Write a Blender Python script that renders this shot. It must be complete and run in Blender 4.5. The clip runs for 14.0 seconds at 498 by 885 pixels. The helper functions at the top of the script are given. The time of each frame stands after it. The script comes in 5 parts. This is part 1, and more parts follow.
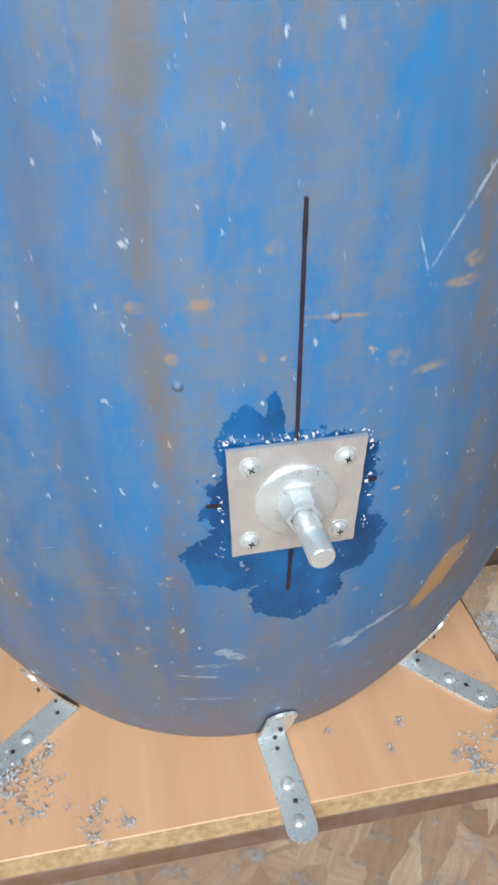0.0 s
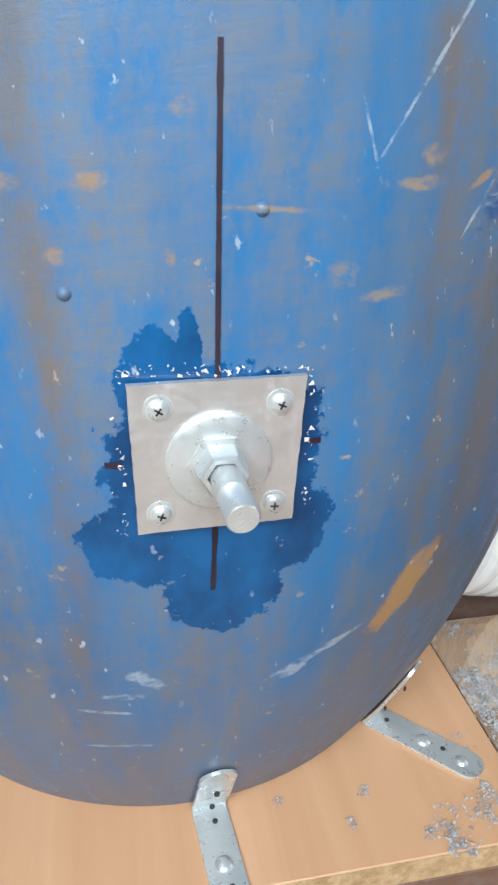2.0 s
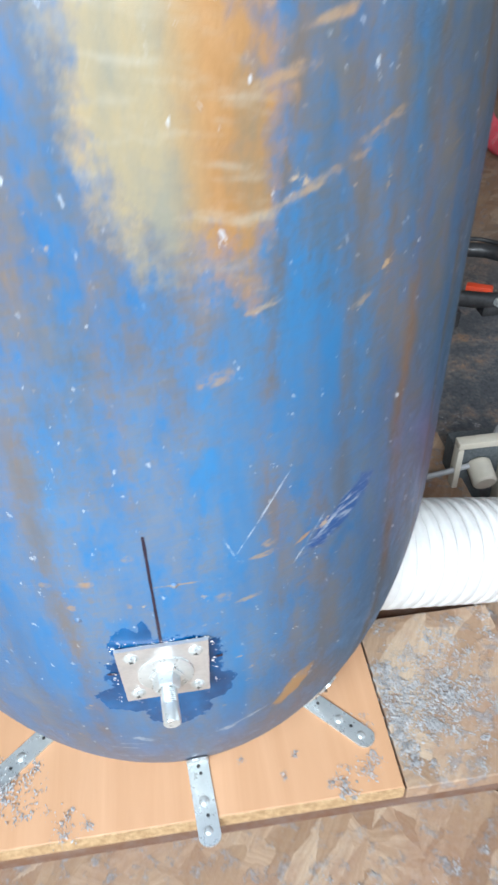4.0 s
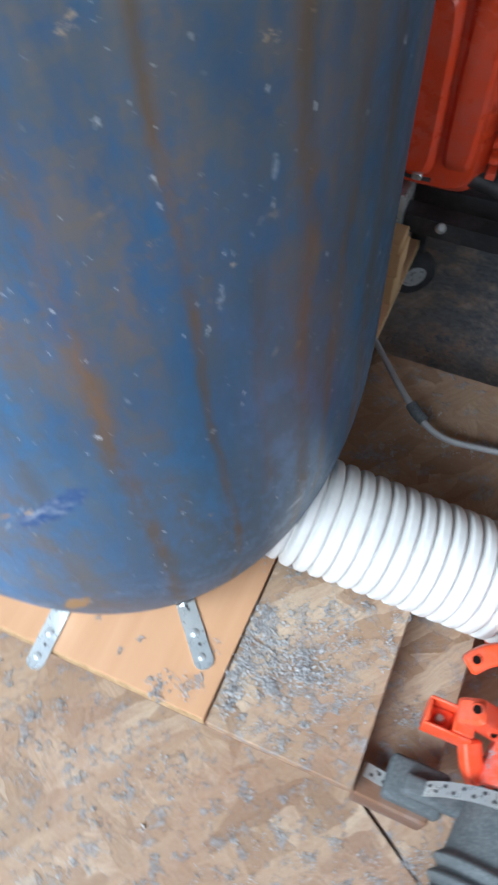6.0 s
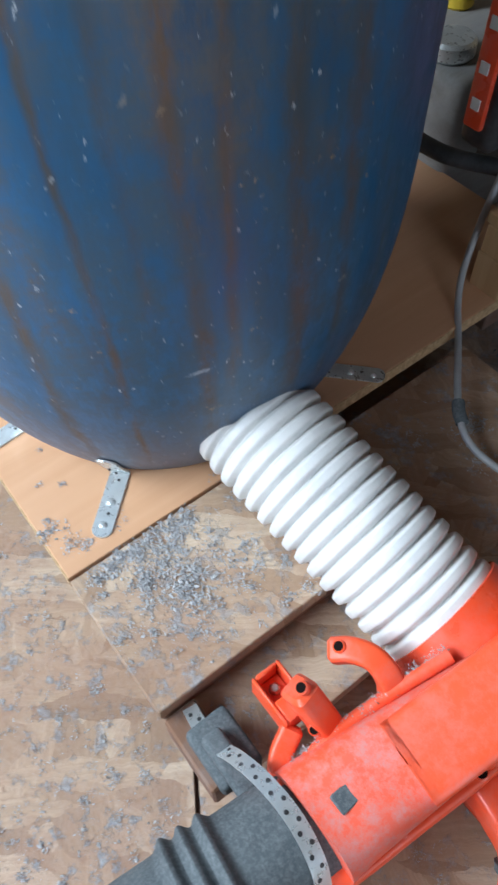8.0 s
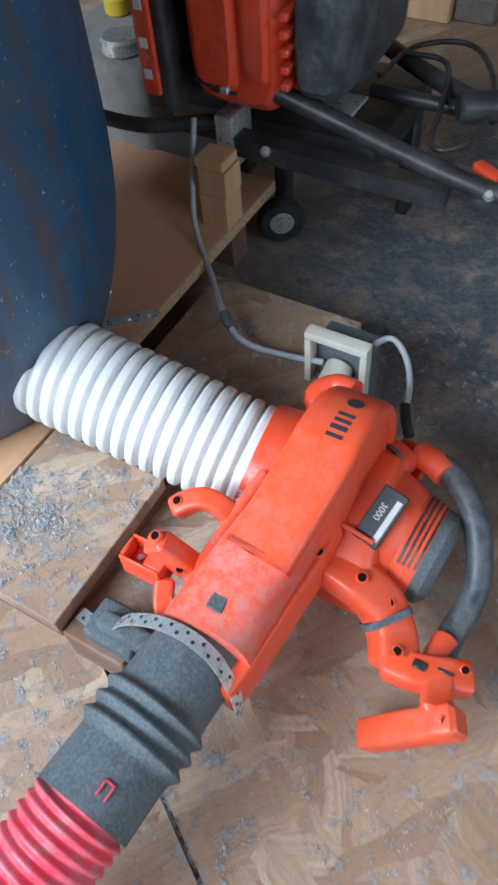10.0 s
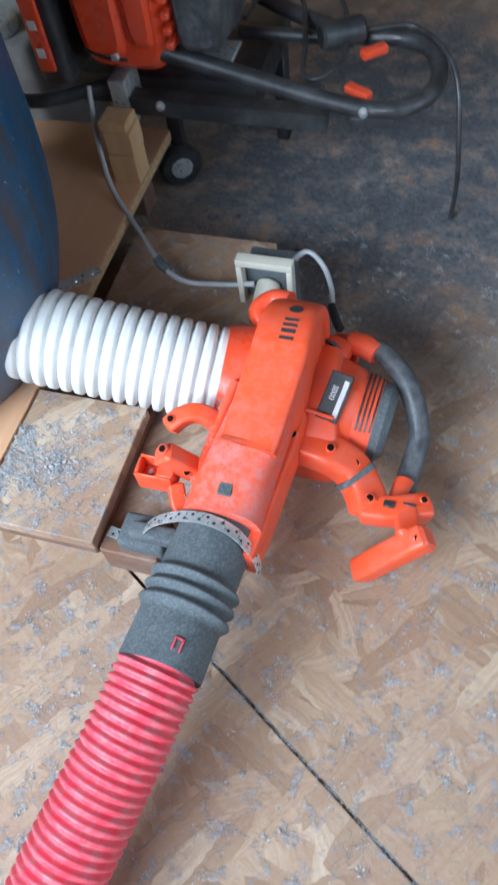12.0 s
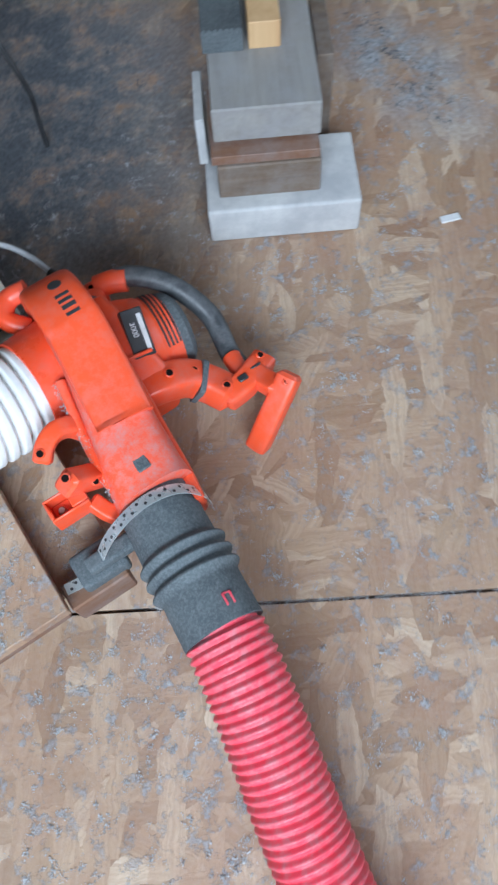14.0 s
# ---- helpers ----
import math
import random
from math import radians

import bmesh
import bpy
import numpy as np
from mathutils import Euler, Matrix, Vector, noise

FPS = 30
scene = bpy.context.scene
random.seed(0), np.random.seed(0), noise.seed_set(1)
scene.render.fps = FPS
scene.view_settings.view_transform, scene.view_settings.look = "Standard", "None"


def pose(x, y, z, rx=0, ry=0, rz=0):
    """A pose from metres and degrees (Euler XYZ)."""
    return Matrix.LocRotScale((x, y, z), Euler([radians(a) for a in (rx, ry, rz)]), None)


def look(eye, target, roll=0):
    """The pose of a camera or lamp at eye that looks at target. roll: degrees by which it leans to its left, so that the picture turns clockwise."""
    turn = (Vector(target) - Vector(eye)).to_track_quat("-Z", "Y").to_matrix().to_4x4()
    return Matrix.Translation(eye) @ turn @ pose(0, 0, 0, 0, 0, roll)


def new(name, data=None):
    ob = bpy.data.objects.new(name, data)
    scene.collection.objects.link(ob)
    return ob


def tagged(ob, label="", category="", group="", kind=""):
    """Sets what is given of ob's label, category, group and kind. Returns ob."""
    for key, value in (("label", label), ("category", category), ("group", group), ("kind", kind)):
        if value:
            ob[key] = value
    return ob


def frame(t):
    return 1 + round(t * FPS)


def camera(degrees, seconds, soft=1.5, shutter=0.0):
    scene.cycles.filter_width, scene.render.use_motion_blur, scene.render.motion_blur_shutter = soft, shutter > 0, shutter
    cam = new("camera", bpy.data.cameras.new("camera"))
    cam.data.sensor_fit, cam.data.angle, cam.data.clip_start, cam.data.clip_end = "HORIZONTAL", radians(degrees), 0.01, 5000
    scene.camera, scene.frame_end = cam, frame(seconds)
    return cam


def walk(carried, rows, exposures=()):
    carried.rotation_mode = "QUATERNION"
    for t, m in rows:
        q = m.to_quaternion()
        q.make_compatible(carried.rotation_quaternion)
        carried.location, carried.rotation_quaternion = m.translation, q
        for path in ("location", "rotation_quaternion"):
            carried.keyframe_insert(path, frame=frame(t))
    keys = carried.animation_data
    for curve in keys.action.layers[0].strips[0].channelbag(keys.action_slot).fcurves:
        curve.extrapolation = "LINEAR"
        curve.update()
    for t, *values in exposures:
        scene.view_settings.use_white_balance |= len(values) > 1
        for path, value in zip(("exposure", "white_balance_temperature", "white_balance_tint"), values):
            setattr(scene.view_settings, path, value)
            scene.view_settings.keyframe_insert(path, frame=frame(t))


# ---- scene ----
cam = camera(37.8, 14.0, soft=2.4, shutter=0.5)
METRES, EYE, TILT, LEAN, TURN = 1.8, 0.35, -15.0, 0.0, 0.0
PATH = [
    (0, (-0.103, -0.234, 0.534), (0.21, 1.411, -0.56), -0.3),
    (0.5, (-0.09, -0.229, 0.484), (0.239, 1.508, -0.451), -1.1),
    (1, (-0.072, -0.218, 0.463), (0.233, 1.56, -0.4), -1.2),
    (1.5, (-0.073, -0.219, 0.463), (0.305, 1.549, -0.392), 0.9),
    (2, (-0.076, -0.215, 0.463), (0.303, 1.546, -0.406), 1.6),
    (2.2, (-0.079, -0.215, 0.465), (0.304, 1.544, -0.406), 1.9),
    (4.3, (0.011, -0.268, 0.784), (0.154, 1.182, -0.587), -2.6),
    (4.5, (0.034, -0.248, 0.803), (0.137, 1.148, -0.625), -1.8),
    (5, (0.102, -0.164, 0.816), (0.11, 0.989, -0.818), -0.3),
    (5.5, (0.149, -0.113, 0.819), (0.04, 0.935, -0.881), -0.8),
    (6, (0.252, -0.103, 0.798), (-0.235, 0.858, -0.887), -3.7),
    (6.5, (0.352, -0.096, 0.832), (-0.304, 0.776, -0.844), -1.7),
    (7, (0.347, -0.058, 0.799), (-0.365, 0.707, -0.907), -0.8),
    (7.5, (0.386, -0.02, 0.737), (-0.411, 0.621, -0.982), -2.0),
    (8, (0.443, -0.029, 0.693), (-0.481, 0.647, -0.947), -1.6),
    (8.5, (0.462, -0.056, 0.623), (-0.455, 0.792, -0.94), -0.5),
    (9, (0.504, -0.08, 0.626), (-0.31, 0.847, -0.948), -1.5),
    (9.2, (0.525, -0.079, 0.641), (-0.268, 0.856, -0.939), -3.5),
    (11.3, (0.614, -0.242, 0.769), (0.073, 0.845, -0.82), -6.3),
    (11.5, (0.605, -0.246, 0.781), (0.081, 0.82, -0.828), -7.5),
    (12, (0.582, -0.237, 0.795), (0.141, 0.732, -0.898), -10.6),
    (12.5, (0.546, -0.172, 0.78), (0.221, 0.61, -1.032), -13.5),
    (13, (0.499, -0.14, 0.767), (0.396, 0.586, -1.094), -12.0),
    (13.5, (0.422, -0.153, 0.79), (0.644, 0.496, -1.089), -4.5),
    (14, (0.375, -0.228, 0.821), (0.755, 0.476, -1.012), -6.5),
]
EXPOSURES = [(0.0, 0.38, 6550, 10), (2.2, 0.38, 6500, 10), (4.3, 0.83, 6250, 10), (9.2, 0.76, 5800, 8), (11.3, 1.02, 5650, 8), (12.5, 0.92, 5650, 8), (13.5, 0.75, 5650, 8), (14.0, 0.66, 5650, 8)]
walk(cam, [(t, look(eye, target, roll)) for t, eye, target, roll in PATH], EXPOSURES)

# ---- world and light ----
world = bpy.data.worlds.new("world")
scene.world = world
world.use_nodes = True
wn = world.node_tree
sky = wn.nodes.new("ShaderNodeTexSky")
sky.sky_type, sky.sun_disc = "NISHITA", False
sky.sun_elevation, sky.sun_rotation = radians(35), radians(200)
wn.nodes["Background"].inputs[1].default_value = 0.1
wn.links.new(sky.outputs[0], wn.nodes["Background"].inputs[0])


def window_light(name, m, sx, sy, power, color):
    d = bpy.data.lights.new(name, "AREA")
    d.shape, d.size, d.size_y, d.energy, d.color = "RECTANGLE", sx, sy, power, color
    ob = new(name, d)
    ob.matrix_world = m
    return ob


window_light("window_daylight", look((-0.5, -1.32, 1.45), (0.1, 0.2, 0.2)), 1.7, 0.95, 54, (0.84, 0.94, 1.0))
window_light("door_daylight", look((2.62, -0.3, 1.0), (0.3, 0.3, 0.3)), 1.3, 1.8, 11, (0.86, 0.94, 1.0))


# ---- materials ----
class Mat:
    """A node material with short names for the nodes that are used most."""

    def __init__(self, name, rough=0.5, metal=0.0, spec=0.5):
        self.m = bpy.data.materials.new(name)
        self.m.use_nodes = True
        self.t = self.m.node_tree
        self.b = self.t.nodes["Principled BSDF"]
        self.b.inputs["Metallic"].default_value = metal
        self.b.inputs["Specular IOR Level"].default_value = spec
        self.put(rough, self.b.inputs["Roughness"])
        self.tc = self.t.nodes.new("ShaderNodeTexCoord")

    def put(self, v, socket):
        if isinstance(v, (int, float)):
            socket.default_value = v
        elif isinstance(v, (tuple, list)):
            socket.default_value = (*v, 1.0) if len(socket.default_value) == 4 and len(v) == 3 else v
        else:
            self.t.links.new(v, socket)

    def coords(self, scale=(1, 1, 1), rot=(0, 0, 0), loc=(0, 0, 0), src=None):
        n = self.t.nodes.new("ShaderNodeMapping")
        self.put(src or self.tc.outputs["Object"], n.inputs[0])
        n.inputs["Scale"].default_value = scale
        n.inputs["Rotation"].default_value = [radians(a) for a in rot]
        n.inputs["Location"].default_value = loc
        return n.outputs[0]

    def noise(self, scale, vec=None, detail=5, rough=0.6, dist=0.0, color=False):
        n = self.t.nodes.new("ShaderNodeTexNoise")
        self.put(vec or self.tc.outputs["Object"], n.inputs["Vector"])
        n.inputs["Scale"].default_value, n.inputs["Detail"].default_value = scale, detail
        n.inputs["Roughness"].default_value, n.inputs["Distortion"].default_value = rough, dist
        return n.outputs["Color" if color else "Fac"]

    def voronoi(self, scale, vec=None, out="Distance", feature="F1", rand=1.0):
        n = self.t.nodes.new("ShaderNodeTexVoronoi")
        n.feature = feature
        self.put(vec or self.tc.outputs["Object"], n.inputs["Vector"])
        n.inputs["Scale"].default_value, n.inputs["Randomness"].default_value = scale, rand
        return n.outputs[out]

    def ramp(self, fac, *stops):
        if len(stops) == 2 and not isinstance(stops[0][1], tuple):
            n = self.t.nodes.new("ShaderNodeMapRange")
            self.put(fac, n.inputs[0])
            for i, v in enumerate((stops[0][0], stops[1][0], stops[0][1], stops[1][1])):
                n.inputs[i + 1].default_value = v
            return n.outputs[0]
        n = self.t.nodes.new("ShaderNodeValToRGB")
        e = n.color_ramp.elements
        while len(e) < len(stops):
            e.new(0.5)
        for el, (p, c) in zip(e, stops):
            el.position = p
            el.color = (*c, 1) if isinstance(c, tuple) else (c, c, c, 1)
        self.put(fac, n.inputs[0])
        return n.outputs[0]

    def mix(self, fac, a, b, mode="MIX"):
        n = self.t.nodes.new("ShaderNodeMix")
        n.data_type, n.blend_type = "RGBA", mode
        self.put(fac, n.inputs[0]), self.put(a, n.inputs[6]), self.put(b, n.inputs[7])
        return n.outputs[2]

    def math(self, op, a, b=0.0, c=0.0, clamp=False):
        n = self.t.nodes.new("ShaderNodeMath")
        n.operation, n.use_clamp = op, clamp
        self.put(a, n.inputs[0]), self.put(b, n.inputs[1]), self.put(c, n.inputs[2])
        return n.outputs[0]

    def dist(self, point, scale=(1, 1, 1), src=None):
        """Distance of the object's coordinates from a point, stretched by scale."""
        s = self.t.nodes.new("ShaderNodeVectorMath")
        s.operation = "SUBTRACT"
        self.put(src or self.tc.outputs["Object"], s.inputs[0])
        s.inputs[1].default_value = point
        k = self.t.nodes.new("ShaderNodeVectorMath")
        k.operation = "MULTIPLY"
        self.t.links.new(s.outputs[0], k.inputs[0])
        k.inputs[1].default_value = scale
        n = self.t.nodes.new("ShaderNodeVectorMath")
        n.operation = "LENGTH"
        self.t.links.new(k.outputs[0], n.inputs[0])
        return n.outputs["Value"]

    def bump(self, height, strength=0.3, distance=0.002):
        n = self.t.nodes.new("ShaderNodeBump")
        n.inputs["Strength"].default_value, n.inputs["Distance"].default_value = strength, distance
        self.put(height, n.inputs["Height"])
        self.t.links.new(n.outputs[0], self.b.inputs["Normal"])

    def done(self, color, rough=None):
        self.put(color, self.b.inputs["Base Color"])
        if rough is not None:
            self.put(rough, self.b.inputs["Roughness"])
        return self.m

    def random(self):
        return self.t.nodes.new("ShaderNodeObjectInfo").outputs["Random"]

    def island(self):
        return self.t.nodes.new("ShaderNodeNewGeometry").outputs["Random Per Island"]


def simple(name, color, color2, scale, rough=0.5, metal=0.0, bump=0.15, spec=0.5, dust=0.0, dist=0.001, grain=28):
    """A worn surface in two tones, with fine relief and a film of grey dust."""
    k = Mat(name, rough, metal, spec)
    n = k.noise(scale, detail=8)
    c = k.mix(k.ramp(n, (0.35, 0.0), (0.65, 1.0)), color, color2)
    r = k.ramp(k.noise(scale * 4), (0.3, max(rough - 0.12, 0.02)), (0.7, min(rough + 0.15, 1.0)))
    if dust:
        d = k.math("MULTIPLY", k.ramp(k.noise(grain, detail=12, rough=0.8), (0.45, 0.0), (0.62, 1.0)), dust)
        c = k.mix(d, c, (0.36, 0.37, 0.38))
    k.bump(k.noise(scale * 6), bump, dist)
    return k.done(c, r)


def osb(name, dusty):
    """Pressed wood strands in many directions, with grey dust lying on them."""
    k = Mat(name, 0.75)
    warp = k.mix(0.012, k.mix(0.014, k.tc.outputs["Object"], k.noise(38, detail=3, color=True)), k.noise(6, color=True))
    tone, grain, lift = None, None, None
    for i, (ang, sx, sy) in enumerate(((12, 40, 9), (95, 34, 10), (150, 46, 11), (62, 38, 8), (118, 52, 13), (35, 44, 10))):
        turned = k.coords((1, 1, 1), (0, 0, ang), (i * 0.313, i * 0.171, i * 0.37), warp)
        v = k.coords((sx, sy, 1), src=turned)
        sep = k.t.nodes.new("ShaderNodeSeparateColor")
        k.put(k.voronoi(1.0, v, "Color", rand=1.0), sep.inputs[0])
        g = k.noise(1.0, k.coords((sx * 7, sy * 0.7, 1), src=turned), 4)
        if tone is None:
            tone, grain, lift = sep.outputs[0], g, sep.outputs[1]
        else:
            f = k.ramp(sep.outputs[2], (0.52, 0.0), (0.525, 1.0))
            tone, grain, lift = k.mix(f, tone, sep.outputs[0]), k.mix(f, grain, g), k.mix(f, lift, sep.outputs[1])
    wood = k.ramp(tone, (0.0, (0.31, 0.185, 0.105)), (0.3, (0.42, 0.275, 0.165)), (0.75, (0.52, 0.36, 0.235)), (1.0, (0.64, 0.49, 0.345)))
    wood = k.mix(k.ramp(grain, (0.32, 0.4), (0.62, 0.0)), wood, (0.22, 0.11, 0.05))
    wood = k.mix(k.ramp(k.noise(9, detail=8, rough=0.7), (0.42, 0.0), (0.62, 0.6)), wood, (0.36, 0.18, 0.09))
    big, mid, fine = k.noise(4.5, detail=6, rough=0.7), k.noise(48, detail=10, rough=0.74), k.noise(130, detail=6, rough=0.75)
    film = k.math("MULTIPLY", k.ramp(big, (0.30, 0.25), (0.62, 1.0)), k.ramp(mid, (0.52, 0.0), (0.60, 0.9)))
    haze = k.ramp(big, (0.3, 0.03), (0.7, 0.28))
    if dusty:
        rag = k.ramp(k.noise(14, detail=10, rough=0.75), (0.34, 0.0), (0.54, 1.0))
        for spot, sc, a, b in (((0.50, 0.80, 0), (1.0, 0.95, 0), 0.2, 0.5), ((1.10, 0.48, 0), (1.6, 0.8, 0), 0.06, 0.2)):
            heap = k.math("MULTIPLY", k.ramp(k.dist(spot, sc), (a, 0.95), (b, 0.0)), rag)
            film = k.math("MAXIMUM", film, heap)
    film = k.math("MAXIMUM", film, k.math("MULTIPLY", haze, k.ramp(fine, (0.35, 0.5), (0.65, 1.0))))
    out = k.mix(film, wood, k.ramp(fine, (0.32, (0.17, 0.175, 0.19)), (0.68, (0.44, 0.46, 0.485))))
    # Dark dust behind the blower, with the shade there put into its colour
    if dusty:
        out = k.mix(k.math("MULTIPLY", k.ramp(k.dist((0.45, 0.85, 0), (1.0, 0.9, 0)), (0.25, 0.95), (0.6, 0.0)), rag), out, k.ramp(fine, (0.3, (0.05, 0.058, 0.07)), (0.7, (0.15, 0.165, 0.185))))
    relief = k.math("ADD", k.math("MULTIPLY", lift, 0.5), k.math("ADD", k.math("MULTIPLY", grain, 0.4), k.math("MULTIPLY", film, k.math("MULTIPLY", fine, 2.0))))
    k.bump(relief, 0.55, 0.0016)
    return k.done(out, k.ramp(film, (0.0, 0.5), (0.6, 0.95)))


def wood(name, light, dark, scale=1.0, along=(1, 0.06, 1), rough=0.5, bump=0.1, dust=0.0):
    k = Mat(name, rough)
    v = k.coords(along)
    n = k.noise(40 * scale, v, 6, 0.65, 0.6)
    c = k.mix(k.ramp(n, (0.3, 0.0), (0.72, 1.0)), light, dark)
    c = k.mix(k.ramp(k.noise(4 * scale, v), (0.4, 0.0), (0.75, 0.5)), c, dark)
    if dust:
        d = k.math("MULTIPLY", k.ramp(k.noise(22, detail=10, rough=0.75), (0.42, 0.0), (0.62, 1.0)), dust)
        c = k.mix(d, c, (0.30, 0.30, 0.31))
    k.bump(n, bump, 0.001)
    return k.done(c)


def barrel_plastic():
    """Blue polyethylene under a grey film, with brown runs, a tan worn patch, pale scratches and a clean wiped spot;
    shade of the right flank is put into the colours.
    """
    k = Mat("blue_barrel_plastic", 0.42, spec=0.45)
    sep = k.t.nodes.new("ShaderNodeSeparateXYZ")
    k.put(k.tc.outputs["Object"], sep.inputs[0])
    arc = k.math("MULTIPLY", k.math("ARCTAN2", sep.outputs[0], k.math("MULTIPLY", sep.outputs[1], -1.0)), 0.2285)
    flat = k.t.nodes.new("ShaderNodeCombineXYZ")
    k.put(arc, flat.inputs[0]), k.put(sep.outputs[2], flat.inputs[2])
    wall_uv, up = flat.outputs[0], sep.outputs[2]

    def on_wall(sx, sz, turn=0, loc=(0, 0, 0)):
        """Place on the unrolled wall, stretched along and up, turned in its plane."""
        return k.coords((sx, 1, sz), loc=loc, src=k.coords((1, 1, 1), (0, turn, 0), src=wall_uv) if turn else wall_uv)

    def spot(a, z, ra, rz, turn=0.0):
        """Distance from a place on the wall in units of the two radii."""
        return k.dist((0, 0, 0), (1 / ra, 0, 1 / rz), k.coords((1, 1, 1), (0, turn, 0), src=k.coords((1, 1, 1), loc=(-radians(a) * 0.2285, 0, -z), src=wall_uv)))

    def near(v, a, b):
        return k.ramp(v, (a, 1.0), (b, 0.0))

    def times(*fs):
        out = fs[0]
        for f in fs[1:]:
            out = k.math("MULTIPLY", out, f)
        return out

    rag = k.math("SUBTRACT", k.noise(26, on_wall(1, 0.7), 8, 0.7), 0.5)
    fine_rag = k.math("SUBTRACT", k.noise(95, wall_uv, 6, 0.7), 0.5)
    # clean wiped place round the plate
    lobes = spot(0.0, 0.238, 0.036, 0.034)
    for a, z, ra, rz in ((-4.5, 0.208, 0.028, 0.018), (3.5, 0.210, 0.029, 0.022), (1.2, 0.184, 0.021, 0.020), (-4.6, 0.266, 0.012, 0.018), (-2.0, 0.262, 0.005, 0.026)):
        lobes = k.math("MINIMUM", lobes, spot(a, z, ra, rz))
    clean = near(k.math("ADD", lobes, k.math("ADD", times(rag, 1.1), times(fine_rag, 0.9))), 0.965, 1.0)
    keep = k.math("SUBTRACT", 1.0, clean)
    # plastic; side puts the shade of the right flank into its colour
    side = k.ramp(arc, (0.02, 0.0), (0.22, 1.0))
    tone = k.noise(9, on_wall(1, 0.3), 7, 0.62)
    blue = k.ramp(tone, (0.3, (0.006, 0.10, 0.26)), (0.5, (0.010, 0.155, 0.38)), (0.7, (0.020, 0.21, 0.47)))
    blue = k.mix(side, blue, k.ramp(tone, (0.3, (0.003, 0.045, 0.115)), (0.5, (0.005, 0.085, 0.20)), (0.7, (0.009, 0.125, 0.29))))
    # grey and brown film in tall ragged bands
    band = k.noise(13, on_wall(1, 0.16), 8, 0.62, 0.3)
    brk = k.noise(48, on_wall(1, 0.5), 10, 0.75)
    brush = k.noise(170, on_wall(0.35, 1.6, 8), 6, 0.7)
    low = k.ramp(k.math("ADD", up, times(rag, 0.10)), (0.05, 1.0), (0.20, 0.0))
    veil = times(k.ramp(k.math("MAXIMUM", band, k.math("MAXIMUM", times(low, 0.62), times(k.ramp(k.math("ADD", up, times(rag, 0.35)), (0.36, 0.0), (0.52, 1.0)), 0.56))), (0.36, 0.15), (0.50, 1.0)), k.ramp(brk, (0.38, 0.25), (0.55, 1.0)), k.ramp(brush, (0.3, 0.6), (0.6, 1.0)))
    hue = k.noise(17, on_wall(1, 0.25, loc=(2.1, 0, 0.6)), 8, 0.7)
    film_col = k.ramp(hue, (0.34, (0.10, 0.15, 0.235)), (0.47, (0.15, 0.17, 0.20)), (0.56, (0.185, 0.155, 0.125)), (0.68, (0.25, 0.17, 0.10)))
    # film takes the painted shade of the right flank too
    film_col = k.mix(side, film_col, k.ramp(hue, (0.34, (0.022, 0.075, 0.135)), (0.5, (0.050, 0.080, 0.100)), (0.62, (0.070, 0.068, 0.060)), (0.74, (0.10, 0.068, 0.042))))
    # above mid height the film colour turns darker and browner
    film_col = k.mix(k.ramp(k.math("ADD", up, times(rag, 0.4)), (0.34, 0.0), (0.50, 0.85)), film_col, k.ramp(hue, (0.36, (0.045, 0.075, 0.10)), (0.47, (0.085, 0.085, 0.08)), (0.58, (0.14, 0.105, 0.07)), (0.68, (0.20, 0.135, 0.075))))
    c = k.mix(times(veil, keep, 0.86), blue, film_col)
    # pale bloom towards the foot
    bloom = times(k.ramp(up, (0.04, 0.62), (0.17, 0.0)), k.ramp(brk, (0.34, 0.2), (0.62, 1.0)))
    c = k.mix(times(bloom, keep), c, (0.20, 0.215, 0.28))
    # brown runs: degrees at top and foot, heights, width, strength
    run_brk = k.ramp(k.noise(30, on_wall(1, 0.35, loc=(0.4, 0, 1)), 9, 0.72), (0.36, 0.15), (0.52, 1.0))
    wob = k.math("MULTIPLY", k.math("SUBTRACT", k.noise(7, wall_uv, 5, 0.6), 0.5), 0.022)
    runs = None
    for a1, a0, z1, z0, w, st in ((38.2, 42.5, 0.72, 0.06, 0.0095, 0.95), (27, 29, 0.64, 0.30, 0.010, 0.6), (33, 33.5, 0.60, 0.44, 0.006, 0.5), (21.5, 16.5, 0.64, 0.40, 0.006, 0.8), (51, 56, 0.62, 0.05, 0.0045, 0.95), (66, 71, 0.66, 0.06, 0.009, 0.9), (60, 62, 0.45, 0.25, 0.006, 0.5), (77, 74, 0.60, 0.16, 0.007, 0.8), (83, 88, 0.60, 0.10, 0.012, 0.8), (95, 97, 0.6, 0.10, 0.01, 0.7), (17.5, 21, 0.37, 0.17, 0.013, 0.55), (26, 27, 0.34, 0.10, 0.014, 0.5), (-13, -12, 0.42, 0.11, 0.011, 0.6), (-22, -20, 0.42, 0.12, 0.014, 0.5), (-7, -8, 0.66, 0.40, 0.012, 0.4)):
        slope = radians(a1 - a0) * 0.2285 / (z1 - z0)
        mid = k.math("ADD", times(k.math("SUBTRACT", up, z0), slope), radians(a0) * 0.2285)
        off = k.math("ABSOLUTE", k.math("SUBTRACT", k.math("ADD", arc, wob), mid))
        line = times(near(off, w * 0.15, w * 0.95), k.ramp(up, (max(z0 - 0.03, 0.0), 0.0), (z0 + 0.05, st)), near(up, z1, z1 + 0.03))
        runs = line if runs is None else k.math("MAXIMUM", runs, line)
